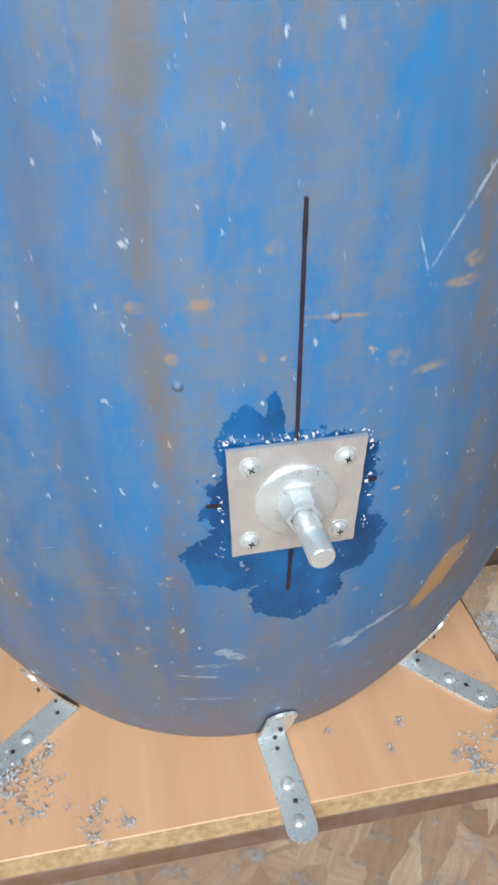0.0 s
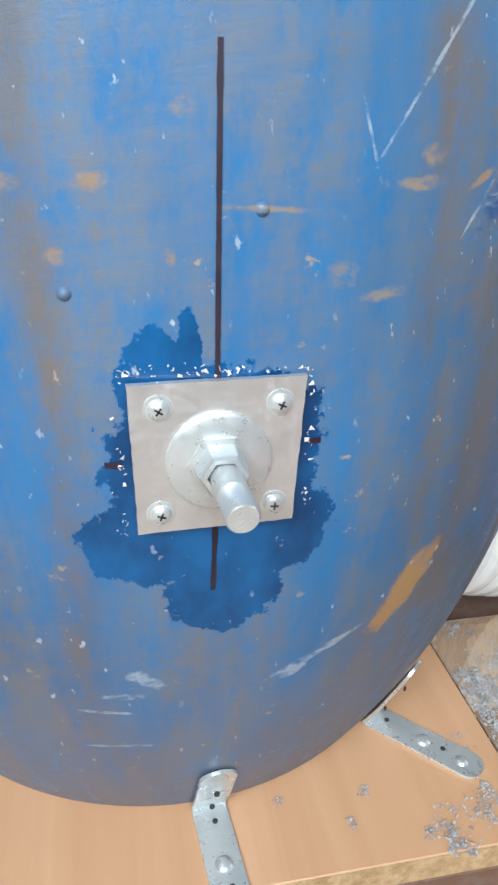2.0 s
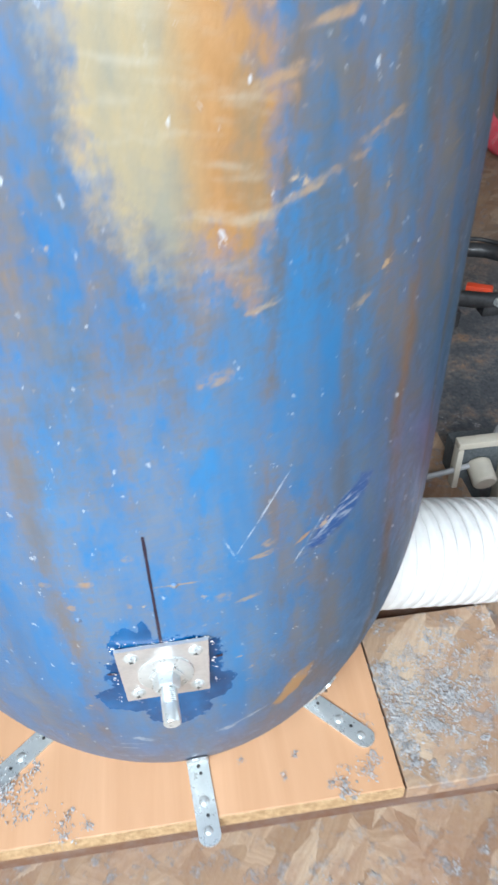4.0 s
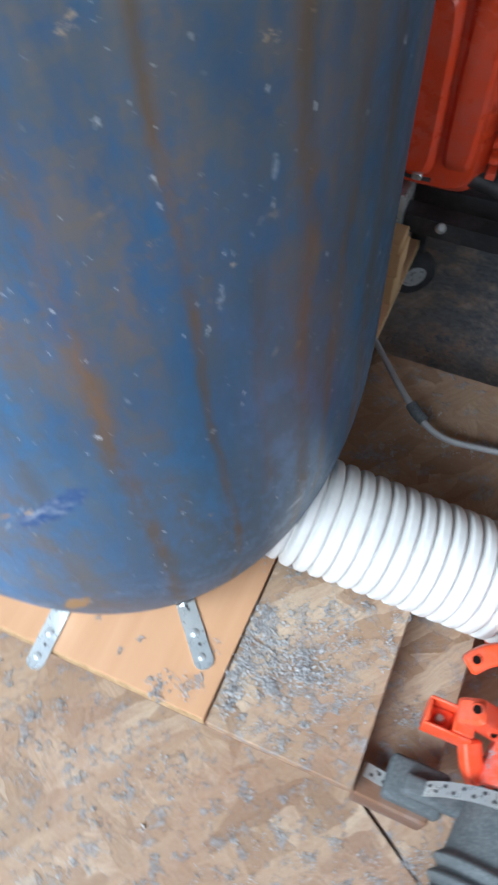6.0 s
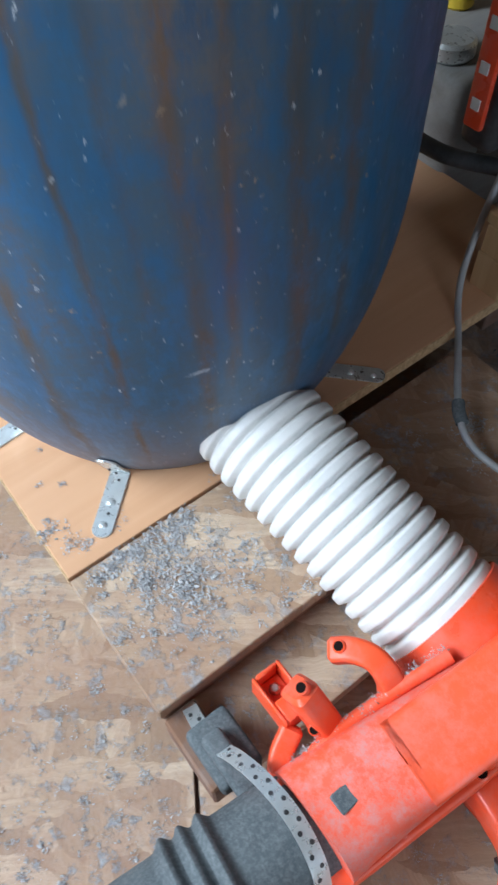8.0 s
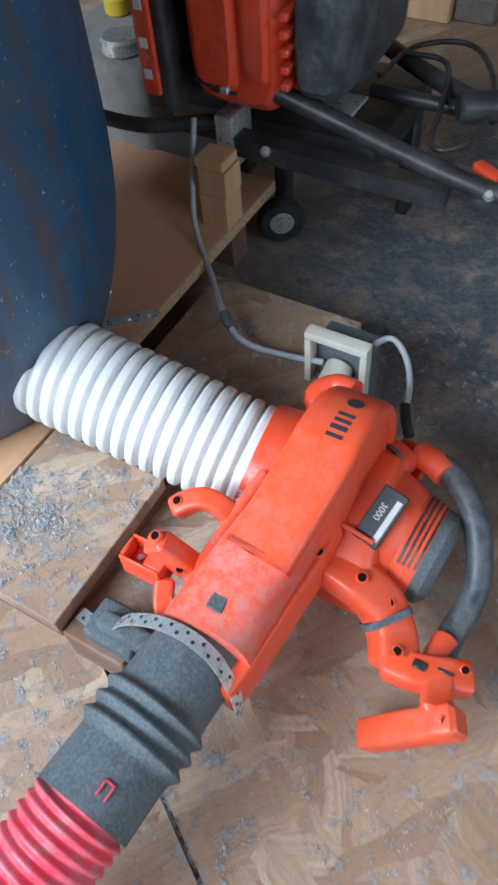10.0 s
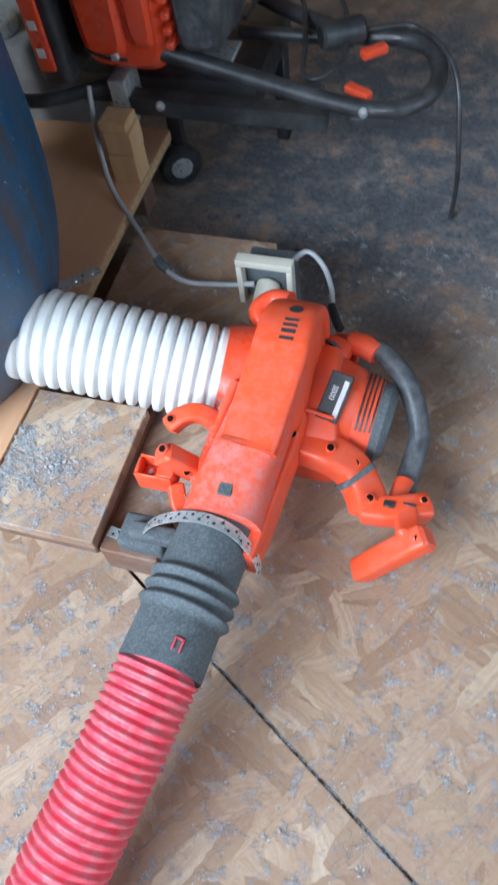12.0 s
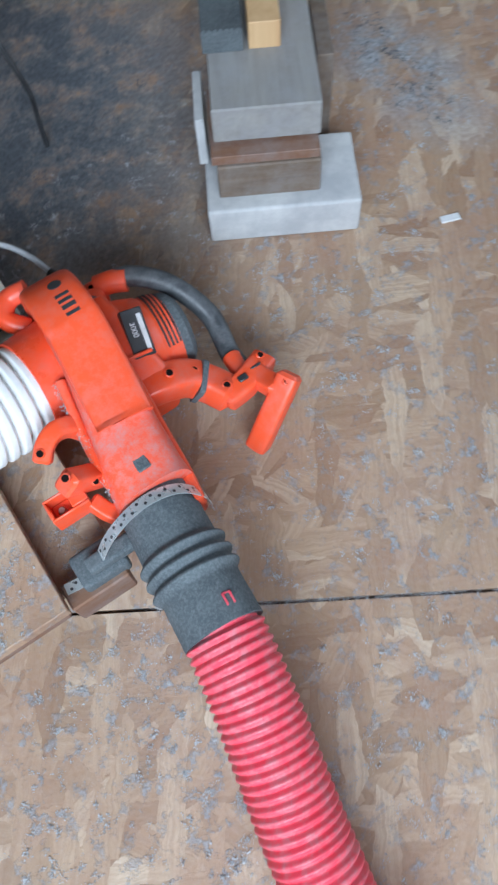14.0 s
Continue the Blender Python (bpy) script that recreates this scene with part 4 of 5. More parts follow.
cuff = part("cuff", sweep(densify(ca, cb_, 0.0016), cuff_r, 48), M_RUBBER, hose, "dusty grey rubber cuff")
part("cuff_tab", box(0.300, 0.352, 0.006, 0.044, 0.088, 0.116, 0.006, 3), M_RUBBER, hose, "grey rubber latch")
part("cuff_tab", box(0.314, 0.366, 0.012, 0.03, 0.112, 0.13, 0.005, 3), M_RUBBER, hose, "grey rubber latch")
mn = Vector((0.42, 0.02, 0.9)).normalized()
mk = Vector((0.3925, -0.092, 0.122)) + mn * 0.0424
for x0, x1, y0, y1 in ((-0.0045, -0.003, -0.005, 0.007), (0.003, 0.0045, -0.005, 0.007), (-0.0045, 0.0045, 0.0055, 0.007)):
    bmk = box(x0, x1, y0, y1, -0.002, 0.0007)
    bmesh.ops.transform(bmk, matrix=along(mk, mk + mn) @ pose(0, 0, 0, 0, 0, -98), verts=bmk.verts[:])
    part("red_mark", bmk, M_RED, hose, "small red moulded mark", False)
hose_path = smooth_path([(0.3915, -0.1020, 0.122), (0.382, -0.16, 0.115), (0.366, -0.234, 0.099), (0.351, -0.305, 0.082), (0.335, -0.42, 0.058), (0.345, -0.58, 0.0425), (0.44, -0.78, 0.0425), (0.66, -0.93, 0.0425)], 120)
part("tube", sweep(hose_path, lambda u, s: 0.0372 - 0.004 * max(0.0, 1 - s / 0.009) + 0.0038 * (0.5 + 0.5 * math.cos(2 * math.pi * s / 0.0092)) ** 0.7, 40), M_RED, hose, "red ribbed plastic tube")

# ---- perforated strap ----
strap_t = thing("perforated_strap", pose(0.28, 0.02, 0.098), "perforated zinc steel strap holding the blower outlet down", "strap")
spts = smooth_path([(0.283, 0.022, 0.0995), (0.306, 0.02, 0.1005), (0.326, 0.021, 0.121), (0.345, 0.025, 0.145), (0.372, 0.029, 0.1615), (0.402, 0.03, 0.1665), (0.43, 0.026, 0.156), (0.449, 0.018, 0.127), (0.452, 0.014, 0.094)], 8)
hw = 0.0062
bm = bmesh.new()
rows = []
for i, q in enumerate(spts):
    d = (spts[min(i + 1, len(spts) - 1)] - spts[max(i - 1, 0)]).normalized()
    side = Vector((0, -1, 0.12)).normalized()
    side = (side - d * side.dot(d)).normalized()
    nrm = d.cross(side) * (-1 if d.cross(side).z < 0 else 1)
    rows.append((q, d, side, nrm))
quad = [[bm.verts.new(q + s * hw + n_ * h) for s, h in ((side, 0.0), (-side, 0.0), (-side, 0.0012), (side, 0.0012))] for q, d, side, n_ in rows]
for a, b in zip(quad, quad[1:]):
    for k in range(4):
        bm.faces.new((a[k], a[(k + 1) % 4], b[(k + 1) % 4], b[k]))
bm.faces.new(quad[0]), bm.faces.new(quad[-1][::-1])
part("band", bm, M_ZINC, strap_t)
for i, (q, d, side, n_) in enumerate(rows):
    if i % 2 == 0 and i > 1:
        c = q + n_ * 0.0011 + side * (0.0022 if i % 4 else -0.0022)
        part("hole", lathe([(0, 0), (0.0017, 0), (0.0017, 0.0003), (0, 0.0003)], 12, None, along(c, c + n_)), M_BLACK, strap_t)
part("screw", lathe([(0.0, 0.003), (0.003, 0.0026), (0.0048, 0.0)], 16, None, along((0.311, 0.023, 0.104), (0.305, 0.023, 0.2))), M_ZINC, strap_t, "bright screw head")

# ---- extension cable and socket ----
sock = thing("extension_socket", pose(0.36, 0.395, 0.0), "cream plastic extension socket standing on edge behind the blower", "socket")
part("back_box", box(0.33, 0.394, 0.402, 0.44, 0.0, 0.125, 0.005, 2), M_RUBBER, sock, "dusty grey box")
bm = bmesh.new()
for b in ((0.324, 0.398, 0.385, 0.401, 0.139, 0.149), (0.324, 0.332, 0.385, 0.401, 0.02, 0.138), (0.390, 0.398, 0.385, 0.401, 0.02, 0.138), (0.324, 0.398, 0.385, 0.401, 0.0, 0.019)):
    box(*b, 0.002, 2, bm=bm)
part("frame", bm, M_CREAM, sock, "cream plastic frame")
part("plug", rod((0.362, 0.37, 0.09), (0.362, 0.402, 0.1), 0.016, 20, bevel=0.003), M_CREAM, sock, "cream plug")
cab = thing("extension_cable", pose(0.2, 0.42, 0.118), "dusty grey power cable running to a socket", "cable")
tube_part("wire", [(0.07, 0.585, 0.235), (0.082, 0.55, 0.18), (0.105, 0.51, 0.135), (0.155, 0.462, 0.11), (0.213, 0.402, 0.107), (0.25, 0.385, 0.1), (0.30, 0.388, 0.1), (0.345, 0.392, 0.105)], 0.0038, M_CABLE, cab, "", 10)
part("joint", sweep(smooth_path([(0.205, 0.41, 0.1075), (0.213, 0.402, 0.107), (0.225, 0.395, 0.1055)], 5), 0.0068, 12), M_RUBBER, cab, "taped cable joint")
cab2 = thing("blower_cable", pose(0.42, 0.4, 0.0), "black power cable of the blower", "cable")
tube_part("wire", [(0.385, 0.42, 0.12), (0.405, 0.437, 0.128), (0.428, 0.425, 0.12), (0.445, 0.395, 0.115), (0.455, 0.36, 0.113), (0.468, 0.335, 0.112)], 0.0035, M_CABLE, cab2, "", 10)
tube_part("strain_relief", [(0.452, 0.365, 0.1145), (0.46, 0.348, 0.113), (0.470, 0.332, 0.112)], 0.0058, M_BLACK, cab2, "black strain relief", 10)

# ---- wooden block and garden machine behind the barrel ----
wb = thing("pine_block", pose(0.117, 0.556, TOP), "short stack of pale pine offcuts standing on the board", "wood block")
for z0, z1, dx in ((0.0, 0.046, 0.0), (0.047, 0.082, 0.002), (0.083, 0.096, -0.001)):
    part("offcut", box(-0.02 + dx, 0.02 + dx, -0.018, 0.02, z0, z1, 0.0012, 1), M_PINE, wb, "", False, m=Matrix())
machine = thing("garden_machine", pose(0.15, 0.7, 0.0), "orange and black wheeled garden machine with a folded tubular handlebar", "garden machine")
body = loft([((0.140, 0.572, 0.372), 0.052, 0.095, 5), ((0.140, 0.588, 0.385), 0.063, 0.122, 5), ((0.140, 0.66, 0.405), 0.067, 0.145, 5), ((0.142, 0.78, 0.41), 0.067, 0.145, 5), ((0.145, 0.88, 0.40), 0.06, 0.12, 5)], 44)
part("hood", body, M_ORANGE2, machine, "glossy orange hood")
part("hood_panel", loft([((0.122, 0.561, 0.385), 0.022, 0.088, 6), ((0.122, 0.572, 0.385), 0.029, 0.098, 6), ((0.122, 0.60, 0.39), 0.031, 0.105, 6)], 36), M_ORANGE2, machine, "raised orange panel")
part("hood_panel", loft([((0.172, 0.566, 0.395), 0.012, 0.085, 6), ((0.172, 0.576, 0.395), 0.019, 0.10, 6), ((0.172, 0.60, 0.40), 0.021, 0.105, 6)], 36), M_ORANGE2, machine, "raised orange panel")
part("hood_groove", sweep([(0.093, 0.5655, 0.298), (0.125, 0.5595, 0.292), (0.150, 0.5630, 0.290)], 0.0022, 8), M_BLACK, machine, "dark groove")
part("hood_latch", box(0.131, 0.141, 0.5570, 0.5640, 0.290, 0.298, 0.001, 1), M_ZINC, machine, "small metal latch")
part("hood_cap", loft([((0.115, 0.60, 0.525), 0.07, 0.022, 4), ((0.115, 0.66, 0.555), 0.085, 0.03, 4), ((0.12, 0.80, 0.565), 0.085, 0.03, 4), ((0.12, 0.86, 0.55), 0.07, 0.02, 4)], 32), M_BLACK, machine, "black rounded cap")
part("side_frame", box(0.022, 0.066, 0.555, 0.86, 0.25, 0.53, 0.012, 3), M_BLACK, machine, "black side frame")
strip = box(0.030, 0.052, 0.548, 0.556, 0.275, 0.40, 0.003, 2)
part("side_strip", strip, M_ORANGE2, machine, "orange strip with pale symbols")
for z in (0.295, 0.33, 0.37):
    part("symbol", box(0.036, 0.046, 0.5465, 0.5478, z, z + 0.011), M_PRINT, machine, "pale worn symbol", False)
part("engine_cover", loft([((0.244, 0.572, 0.36), 0.022, 0.055, 5), ((0.243, 0.584, 0.365), 0.030, 0.072, 5), ((0.242, 0.66, 0.37), 0.034, 0.085, 5), ((0.24, 0.76, 0.37), 0.032, 0.08, 5)], 40), M_DARK, machine, "dark grey engine cover")
for i in range(5):
    part("cover_fin", box(0.2035, 0.213, 0.568, 0.6, 0.302 + i * 0.018, 0.310 + i * 0.018, 0.001, 1), M_ORANGE2, machine)
part("metal_flap", box(0.225, 0.27, 0.60, 0.66, 0.262, 0.266, 0.001, 1), M_ZINC, machine)
tube_part("handlebar", [(0.20, 0.86, 0.235), (0.309, 0.803, 0.225), (0.404, 0.768, 0.22), (0.468, 0.765, 0.22), (0.508, 0.742, 0.22), (0.526, 0.69, 0.22), (0.519, 0.64, 0.22), (0.488, 0.609, 0.22), (0.439, 0.603, 0.22), (0.35, 0.600, 0.240), (0.25, 0.593, 0.270), (0.169, 0.587, 0.294)], 0.0115, M_BLACK, machine, "black tubular handlebar")
tube_part("lower_tube", [(0.235, 0.757, 0.222), (0.32, 0.757, 0.22), (0.40, 0.757, 0.2185)], 0.0095, M_BLACK, machine)
part("frame_rail", sweep([(0.125, 0.600, 0.208), (0.25, 0.604, 0.203), (0.395, 0.612, 0.196)], 0, section=[(-0.013, -0.012), (0.013, -0.012), (0.013, 0.012), (-0.013, 0.012)]), M_BLACK, machine, "dusty black frame rail", False)
tube_part("side_tube", [(-0.14, 0.57, 0.226), (-0.079, 0.562, 0.222), (0.004, 0.562, 0.223), (0.06, 0.585, 0.226), (0.10, 0.61, 0.226)], 0.0095, M_BLACK, machine)
part("joint_plate", box(0.100, 0.124, 0.585, 0.635, 0.175, 0.245, 0.003, 2), M_ZINC, machine)
for p in ((0.433, 0.729, 0.221), (0.431, 0.628, 0.226)):
    b_ = box(-0.019, 0.019, -0.007, 0.007, -0.006, 0.006, 0.003, 2)
    bmesh.ops.transform(b_, matrix=pose(*p, 0, 0, 38 if p[1] > 0.7 else -30), verts=b_.verts[:])
    part("clip", b_, M_ORANGE2, machine, "orange cable clip")
for p in ((0.444, 0.593, 0.221), (0.170, 0.586, 0.212), (0.505, 0.755, 0.2205)):
    part("bolt", lathe([(0, 0.008), (0.004, 0.0075), (0.006, 0.004), (0.0065, 0.0), (0, 0)], 16, None, along(p, Vector(p) + Vector((0.1, -0.6, 0.8)))), M_ZINC, machine, "bright bolt head")
part("bolt_plate", box(0.425, 0.485, 0.592, 0.616, 0.2, 0.215, 0.003, 2), M_BLACK, machine)
part("under_tray", box(-0.03, 0.28, 0.67, 0.88, 0.15, 0.20, 0.01, 2), M_BLACK, machine)
part("leg", box(-0.02, 0.0, 0.82, 0.85, 0.0, 0.155, 0.003, 1), M_BLACK, machine)
part("leg", box(0.26, 0.28, 0.82, 0.85, 0.0, 0.155, 0.003, 1), M_BLACK, machine)
wheel = part("wheel", lathe([(0.018, -0.012), (0.031, -0.012), (0.0355, -0.007), (0.0365, 0.0), (0.0355, 0.007), (0.031, 0.012), (0.018, 0.012)], 40, None, pose(0.131, 0.69, 0.0365, 90, 0, 35) , True), M_BLACK, machine, "black rubber wheel")
part("hub", lathe([(0, 0.0145), (0.008, 0.014), (0.02, 0.011), (0.022, 0.006), (0.022, -0.012), (0, -0.012)], 28, None, pose(0.131, 0.69, 0.0365, 90, 0, 35)), M_ZINC, machine, "steel hub")
part("wheel_fork", box(0.12, 0.142, 0.692, 0.712, 0.04, 0.155, 0.004, 2), M_BLACK, machine)
pc = thing("machine_cable", pose(0.4, 0.75, 0.2), "black power cable with a plug hanging on the handlebar", "cable")
tube_part("wire", [(0.25, 0.74, 0.25), (0.254, 0.86, 0.236), (0.32, 0.885, 0.238), (0.378, 0.80, 0.24), (0.40, 0.69, 0.236), (0.38, 0.635, 0.238), (0.355, 0.645, 0.236), (0.34, 0.72, 0.236), (0.31, 0.82, 0.24), (0.255, 0.82, 0.245)], 0.0036, M_BLACK, pc, "", 10)
tube_part("wire", [(0.415, 0.745, 0.24), (0.485, 0.764, 0.236), (0.545, 0.69, 0.225), (0.568, 0.645, 0.13), (0.572, 0.665, 0.05), (0.571, 0.668, 0.004)], 0.0036, M_BLACK, pc, "", 10)
part("plug", rod((0.362, 0.716, 0.243), (0.415, 0.748, 0.241), 0.0185, 20, bevel=0.004), M_BLACK, pc, "black plug")
mp = thing("metal_machine_part", pose(-0.17, 0.76, 0.0), "dusty grey cast metal housing behind the barrel", "machine part")
part("casting", box(-0.26, -0.06, 0.66, 0.86, 0.0, 0.235, 0.015, 3), M_GREYWOOD, mp, "dusty grey casting")
part("cap", rod((-0.12, 0.70, 0.235), (-0.12, 0.70, 0.258), 0.03, 20, bevel=0.004), M_ZINC, mp)
part("yellow_cap", rod((-0.2, 0.8, 0.235), (-0.2, 0.8, 0.262), 0.02, 20, bevel=0.004), simple("yellow_plastic", (0.6, 0.42, 0.03), (0.5, 0.34, 0.02), 20), mp, "yellow cap")
post = thing("timber_post", pose(0.05, 1.52, 0.0), "upright pale pine timber post", "timber post")
part("post", box(-0.05, 0.06, -0.05, 0.05, 0.0, 1.9, 0.003, 1), M_PINE, post, "", False, m=Matrix())
part("shoe", box(0.062, 0.15, -0.03, 0.06, 0.0, 0.05, 0.004, 1), M_DARKWOOD, post, "", False, m=Matrix())
red2 = thing("spare_hose", pose(1.05, 1.9, 0.0), "red ribbed hose lying in a curve on the floor", "hose")
part("tube", sweep(smooth_path([(1.4, 2.95, 0.036), (1.17, 2.45, 0.036), (1.02, 2.0, 0.036), (0.99, 1.72, 0.036), (1.12, 1.45, 0.036), (1.45, 1.3, 0.036)], 60), lambda u, s: 0.032 + 0.003 * math.cos(2 * math.pi * s / 0.012), 20), M_RED, red2)

# ---- concrete block with timber on it ----
BA = -30.3
M_B = pose(0.675, 0.370, 0.0, 0, 0, BA)
cblock = thing("concrete_block", M_B, "pale concrete block lying on the floor", "block")
part("block", box(0.0, 0.206, 0.0, 0.124, 0.0, 0.06, 0.005, 3), M_CONCRETE, cblock, m=Matrix())
t1 = thing("timber_offcut", M_B @ pose(0.018, 0.022, 0.06), "dark timber offcut lying on the concrete block", "timber", "timber on the block")
part("timber", box(0.0, 0.134, 0.0, 0.09, 0.0, 0.055, 0.002, 1), M_DARKWOOD, t1, "", False, m=Matrix())
t2 = thing("wood_strip", M_B @ pose(0.012, 0.026, 0.115), "reddish brown thin wooden slat between two timbers", "timber", "timber on the block")
part("timber", box(0.0, 0.138, 0.0, 0.12, 0.0, 0.014, 0.001, 1), M_BROWN, t2, "", False, m=Matrix())
t3 = thing("timber_beam", M_B @ pose(0.017, 0.05, 0.129), "thick grey weathered timber beam under dust", "timber", "timber on the block")
part("timber", box(0.0, 0.136, 0.0, 0.27, 0.0, 0.05, 0.002, 1), M_GREYWOOD, t3, "", False, m=Matrix())
prof_t = thing("ribbed_board", M_B @ pose(0.012, 0.148, 0.179), "blue-grey ribbed board on the timber beam", "board")
part("board", box(0.0, 0.052, 0.0, 0.17, 0.0, 0.03, 0.001, 1), M_RUBBER, prof_t, "", False, m=Matrix())
for i in range(7):
    part("rib", box(0.003 + i * 0.007, 0.006 + i * 0.007, 0.0, 0.17, 0.03, 0.0325), M_RUBBER, prof_t, "", False, m=Matrix())
pp = thing("pine_offcut", M_B @ pose(0.071, 0.15, 0.179), "pale pine offcut on the timber beam", "timber")
part("timber", box(0.0, 0.04, 0.0, 0.16, 0.0, 0.036, 0.001, 1), M_PINE, pp, "", False, m=Matrix())
sl = thing("white_board", M_B @ pose(-0.006, 0.085, 0.06), "narrow pale board leaning beside the timber", "board")
part("board", box(0.0, 0.012, 0.0, 0.09, 0.0, 0.075, 0.001, 1), M_CONCRETE, sl, "", False, m=Matrix())
db = thing("dark_board", M_B @ pose(0.16, 0.165, 0.0), "dark brown board standing behind the concrete block", "board")
part("board", box(0.0, 0.022, 0.0, 0.11, 0.0, 0.15, 0.001, 1), M_DARKWOOD, db, "", False, m=Matrix())

# ---- dust and litter ----
def clumps(name, spots, label, seed=1, material=None):
    """Fluffy tufts of wood dust: many small tilted flakes and crumbs in one mesh; spots are (x, y, z, radius of the heap, crumbs, size)."""
    rg = random.Random(seed)
    base = [Vector(v) for v in ((1, 0, 0), (-1, 0.1, 0), (0, 1, 0.1), (0.1, -1, 0), (0, 0, 1), (0, 0.1, -1))]
    tris = [(0, 2, 4), (2, 1, 4), (1, 3, 4), (3, 0, 4), (2, 0, 5), (1, 2, 5), (3, 1, 5), (0, 3, 5)]
    rows = []
    for x, y, z, rad, count, size in spots:
        near = []
        for _ in range(int(count * 8)):
            d, a = rad * rg.random() ** 0.75, rg.uniform(0, 6.283)
            px, py = x + d * math.cos(a), y + d * math.sin(a)
            if len(near) > 2 and rg.random() < 0.8:
                qx, qy = rg.choice(near)
                px, py = qx + rg.gauss(0, size * 0.42), qy + rg.gauss(0, size * 0.42)
            near.append((px, py))
            crowd = max(0.0, 1 - math.hypot(px - x, py - y) / max(rad, 1e-6))
            sc = size * (0.10 + 0.26 * rg.random() ** 2)
            rows.append((px, py, z + sc * 0.15 + size * rg.random() ** 2 * (0.25 + 0.7 * crowd), z, sc))
    px, py, pz, ground, sc = np.array(rows).T[:, :, None]
    n, gen = len(rows), np.random.default_rng(seed)
    v = np.array(base)[None] * gen.uniform(0.65, 1.3, (n, 6, 1)) * np.stack((gen.uniform(0.6, 1.7, n), gen.uniform(0.35, 1.0, n), gen.uniform(0.12, 0.5, n)), 1)[:, None] * sc[:, :, None]
    for i, j, ang in ((0, 2, gen.normal(0, 0.5, (n, 1))), (1, 2, gen.normal(0, 0.5, (n, 1))), (0, 1, gen.uniform(0, 6.283, (n, 1)))):
        p, q = v[:, :, i].copy(), v[:, :, j].copy()
        v[:, :, i], v[:, :, j] = p * np.cos(ang) - q * np.sin(ang), p * np.sin(ang) + q * np.cos(ang)
    v += np.concatenate((px, py, pz), 1)[:, None]
    v[:, :, 2] = np.maximum(v[:, :, 2], ground + 0.0002)
    vs = v.reshape(-1, 3).tolist()
    fs = (np.array(tris)[None] + 6 * np.arange(n)[:, None, None]).reshape(-1, 3).tolist()
    me = bpy.data.meshes.new(name)
    me.from_pydata(vs, [], fs)
    me.materials.append(material or M_DUST)
    ob = new(name, me)
    return tagged(ob, label, "dust", kind="stuff")


rg = random.Random(11)
lam = [(-0.2, 0.05, TOP, 0.035, 130, 0.0042), (-0.151, 0.012, TOP, 0.02, 26, 0.003), (-0.131, 0.012, TOP, 0.008, 7, 0.003), (0.088, 0.012, TOP, 0.015, 34, 0.0032), (0.112, 0.022, TOP, 0.014, 30, 0.003), (0.001, 0.044, TOP, 0.003, 5, 0.0022), (0.037, 0.024, TOP, 0.004, 7, 0.0022), (0.05, 0.042, TOP, 0.004, 7, 0.0022), (0.075, 0.012, TOP, 0.005, 9, 0.0024), (0.115, 0.06, TOP, 0.012, 16, 0.0024), (0.128, 0.16, TOP, 0.01, 10, 0.002)]
lam = [(x, y, z, r, int(n * 1.2) + 1, d * 1.2) for x, y, z, r, n, d in lam]
clumps("platform_dust", lam, "grey fluffy wood dust on the laminate board", seed=3)
pads = [(0.148, 0.02 + 0.012 * i, TOP - 0.002, 0.012, 26, 0.0034) for i in range(9)]
pads += [(0.205, 0.075, TOP - 0.002, 0.022, 70, 0.0045), (0.185, 0.05, TOP - 0.002, 0.02, 50, 0.0038), (0.17, 0.075, TOP - 0.002, 0.02, 50, 0.0036), (0.225, 0.12, TOP - 0.002, 0.02, 34, 0.003), (0.215, 0.03, TOP - 0.002, 0.03, 50, 0.0026), (0.245, 0.06, TOP - 0.002, 0.03, 36, 0.0022), (0.2, 0.09, TOP - 0.002, 0.06, 90, 0.0018), (0.185, 0.10, TOP - 0.002, 0.03, 50, 0.003)]
pads = [(x, y, z, r, int(n * 1.5), d * 1.25) for x, y, z, r, n, d in pads]
pads += [(rg.uniform(0.15, 0.27), rg.uniform(0.01, 0.165), TOP - 0.002, rg.uniform(0.003, 0.010), 7, rg.uniform(0.0022, 0.005)) for _ in range(60)]
clumps("offcut_dust", pads, "grey fluffy wood dust heaped on the offcut", seed=4)
low = [(0.305, 0.09, 0.0745, 0.016, 50, 0.004), (0.31, 0.06, 0.0745, 0.02, 20, 0.0026), (0.29, 0.25, 0.0745, 0.05, 60, 0.003), (0.22, 0.42, 0.0745, 0.03, 60, 0.0045), (0.26, 0.40, 0.0745, 0.03, 40, 0.004), (0.19, 0.38, 0.0745, 0.05, 40, 0.003)]
clumps("lower_board_dust", low, "grey wood dust on the lower board", seed=5)
fl = []
for _ in range(2000):
    x, y = rg.uniform(-0.3, 1.15), rg.uniform(-0.75, 0.62)
    if y > -0.01 and x < 0.36:
        y = rg.uniform(-0.5, -0.02)
    fl.append((x, y, 0.0, rg.choice((0.003, 0.005, 0.007, 0.012)), rg.choice((3, 5, 7, 11)), rg.uniform(0.0018, 0.0046)))
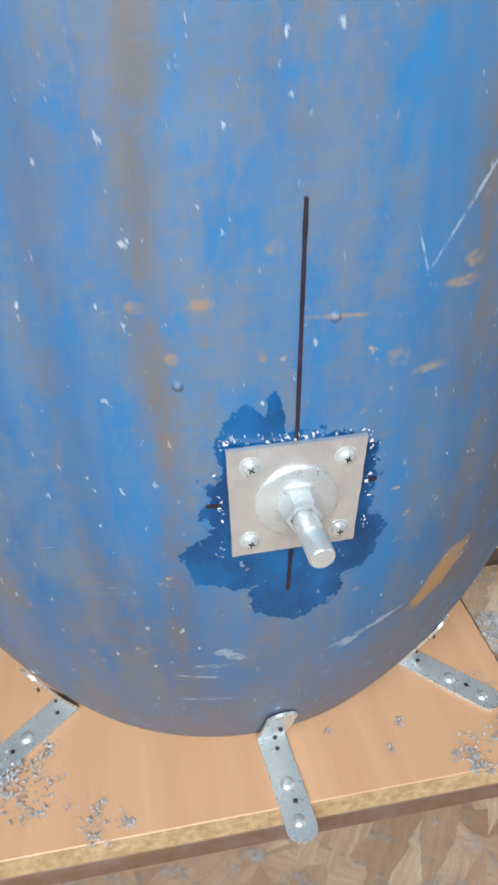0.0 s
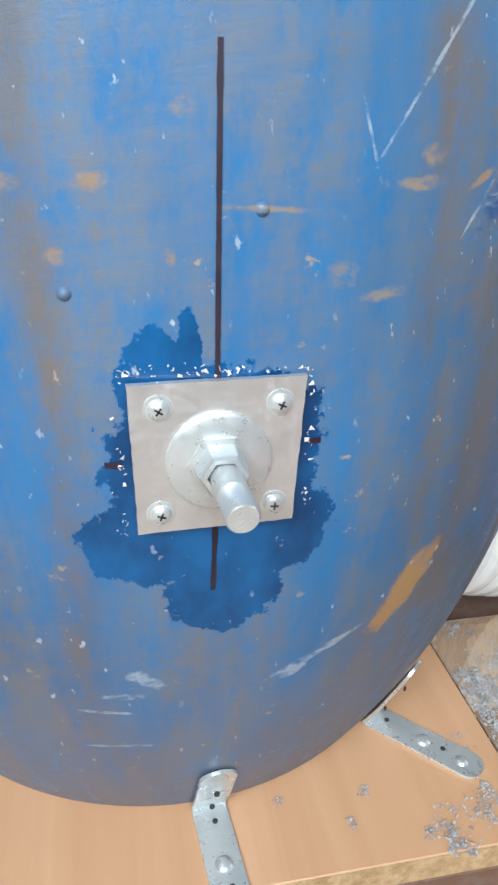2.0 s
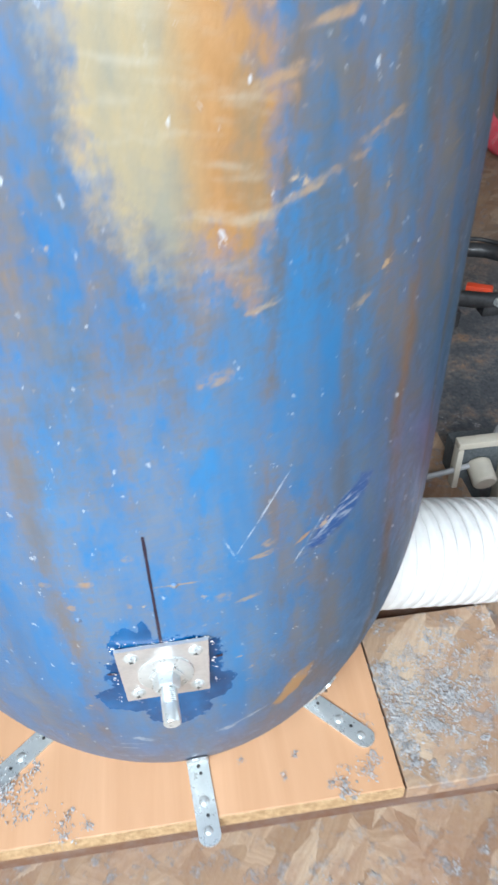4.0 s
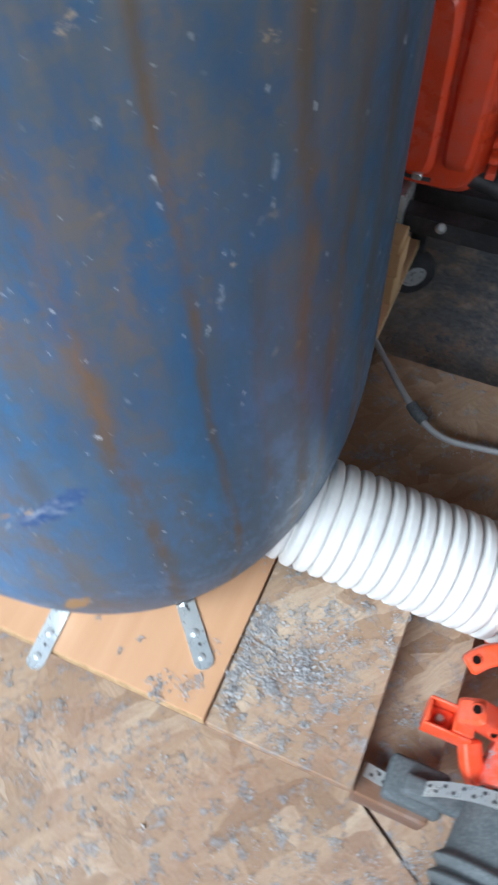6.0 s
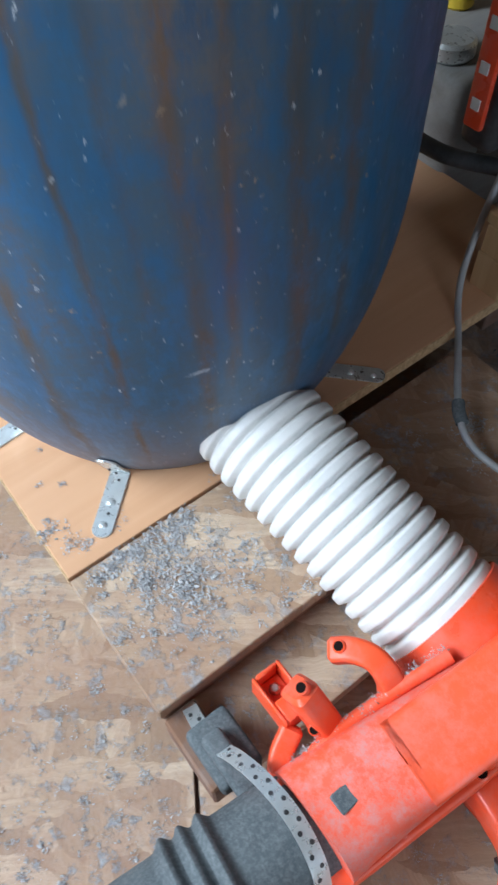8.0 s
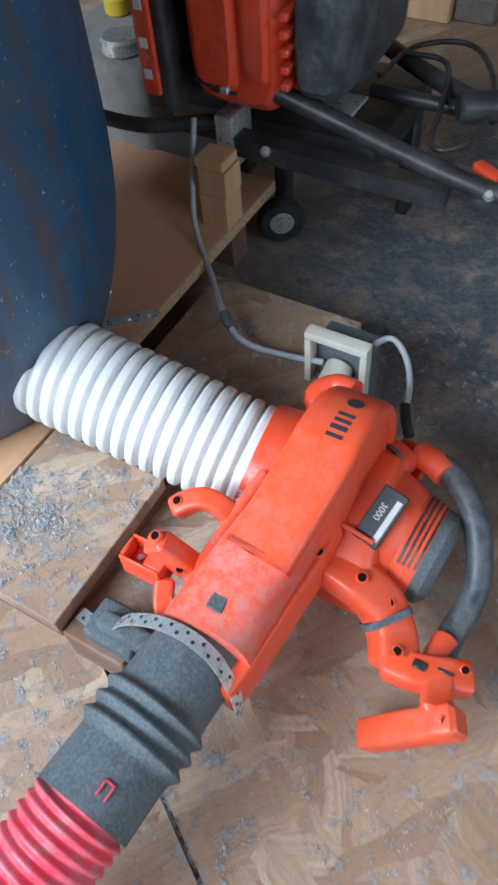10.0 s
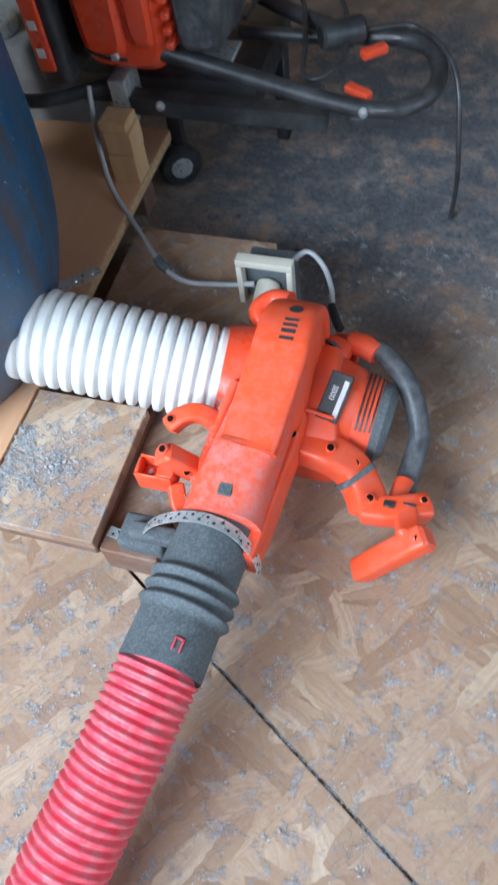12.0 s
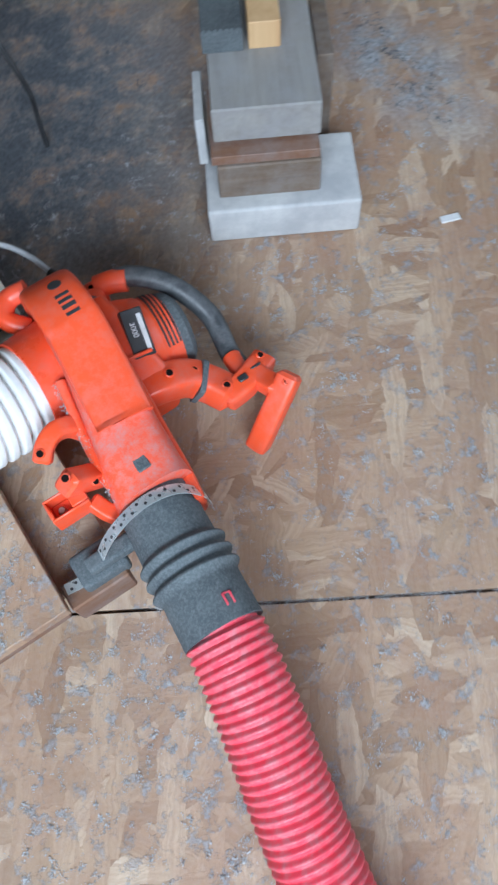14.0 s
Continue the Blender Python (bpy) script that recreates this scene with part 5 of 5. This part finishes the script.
for i in range(240):
    t = rg.uniform(-0.05, 0.75)
    p = SEAM + SEAM_DIR * t
    fl.append((p.x, p.y, -0.0025, 0.006, 7, 0.0026))
fl += [(0.40, -0.055, 0.0, 0.016, 40, 0.004), (0.42, 0.0, 0.0, 0.02, 40, 0.0042), (0.36, -0.02, 0.0, 0.02, 30, 0.004), (0.575, 0.02, 0.0, 0.05, 50, 0.003), (0.68, 0.09, 0.0, 0.02, 40, 0.004), (0.6, 0.3, 0.0, 0.05, 60, 0.003), (0.60, -0.335, 0.0, 0.02, 60, 0.004), (0.72, 0.27, 0.0, 0.04, 50, 0.0035), (0.77, 0.22, 0.0, 0.03, 30, 0.003)]
clumps("floor_dust", fl, "grey wood dust scattered over the OSB floor", seed=6)
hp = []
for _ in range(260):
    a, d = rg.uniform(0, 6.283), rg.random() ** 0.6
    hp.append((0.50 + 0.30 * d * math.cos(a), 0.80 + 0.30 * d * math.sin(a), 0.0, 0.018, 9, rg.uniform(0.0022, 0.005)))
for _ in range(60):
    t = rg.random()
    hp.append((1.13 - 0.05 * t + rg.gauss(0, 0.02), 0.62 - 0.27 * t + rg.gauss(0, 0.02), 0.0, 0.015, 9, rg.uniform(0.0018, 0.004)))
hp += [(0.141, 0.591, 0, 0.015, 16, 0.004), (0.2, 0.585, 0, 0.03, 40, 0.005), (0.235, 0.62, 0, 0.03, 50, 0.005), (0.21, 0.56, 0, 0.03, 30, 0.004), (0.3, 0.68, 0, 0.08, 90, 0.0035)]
clumps("dust_heap", hp, "heap of grey wood dust on the floor, darkened for shade", seed=7, material=M_DUST_SHADED)
chipm = thing("paint_chip", pose(0.967, 0.206, 0.0, 0, 0, -20), "small white paint chip on the floor", "litter")
part("chip", box(-0.014, 0.014, -0.006, 0.006, 0.0, 0.003, 0.001, 1), M_PRINT, chipm, "", False, m=Matrix())
body_dust = []
for _ in range(60):
    t = rg.random()
    body_dust.append((0.384 - 0.012 * (1 - t), 0.05 + 0.13 * t, 0.1525 + 0.034 * t, 0.005, 5, 0.0022))
clumps("blower_dust", body_dust, "grey wood dust lying along the blower's flange", seed=9)
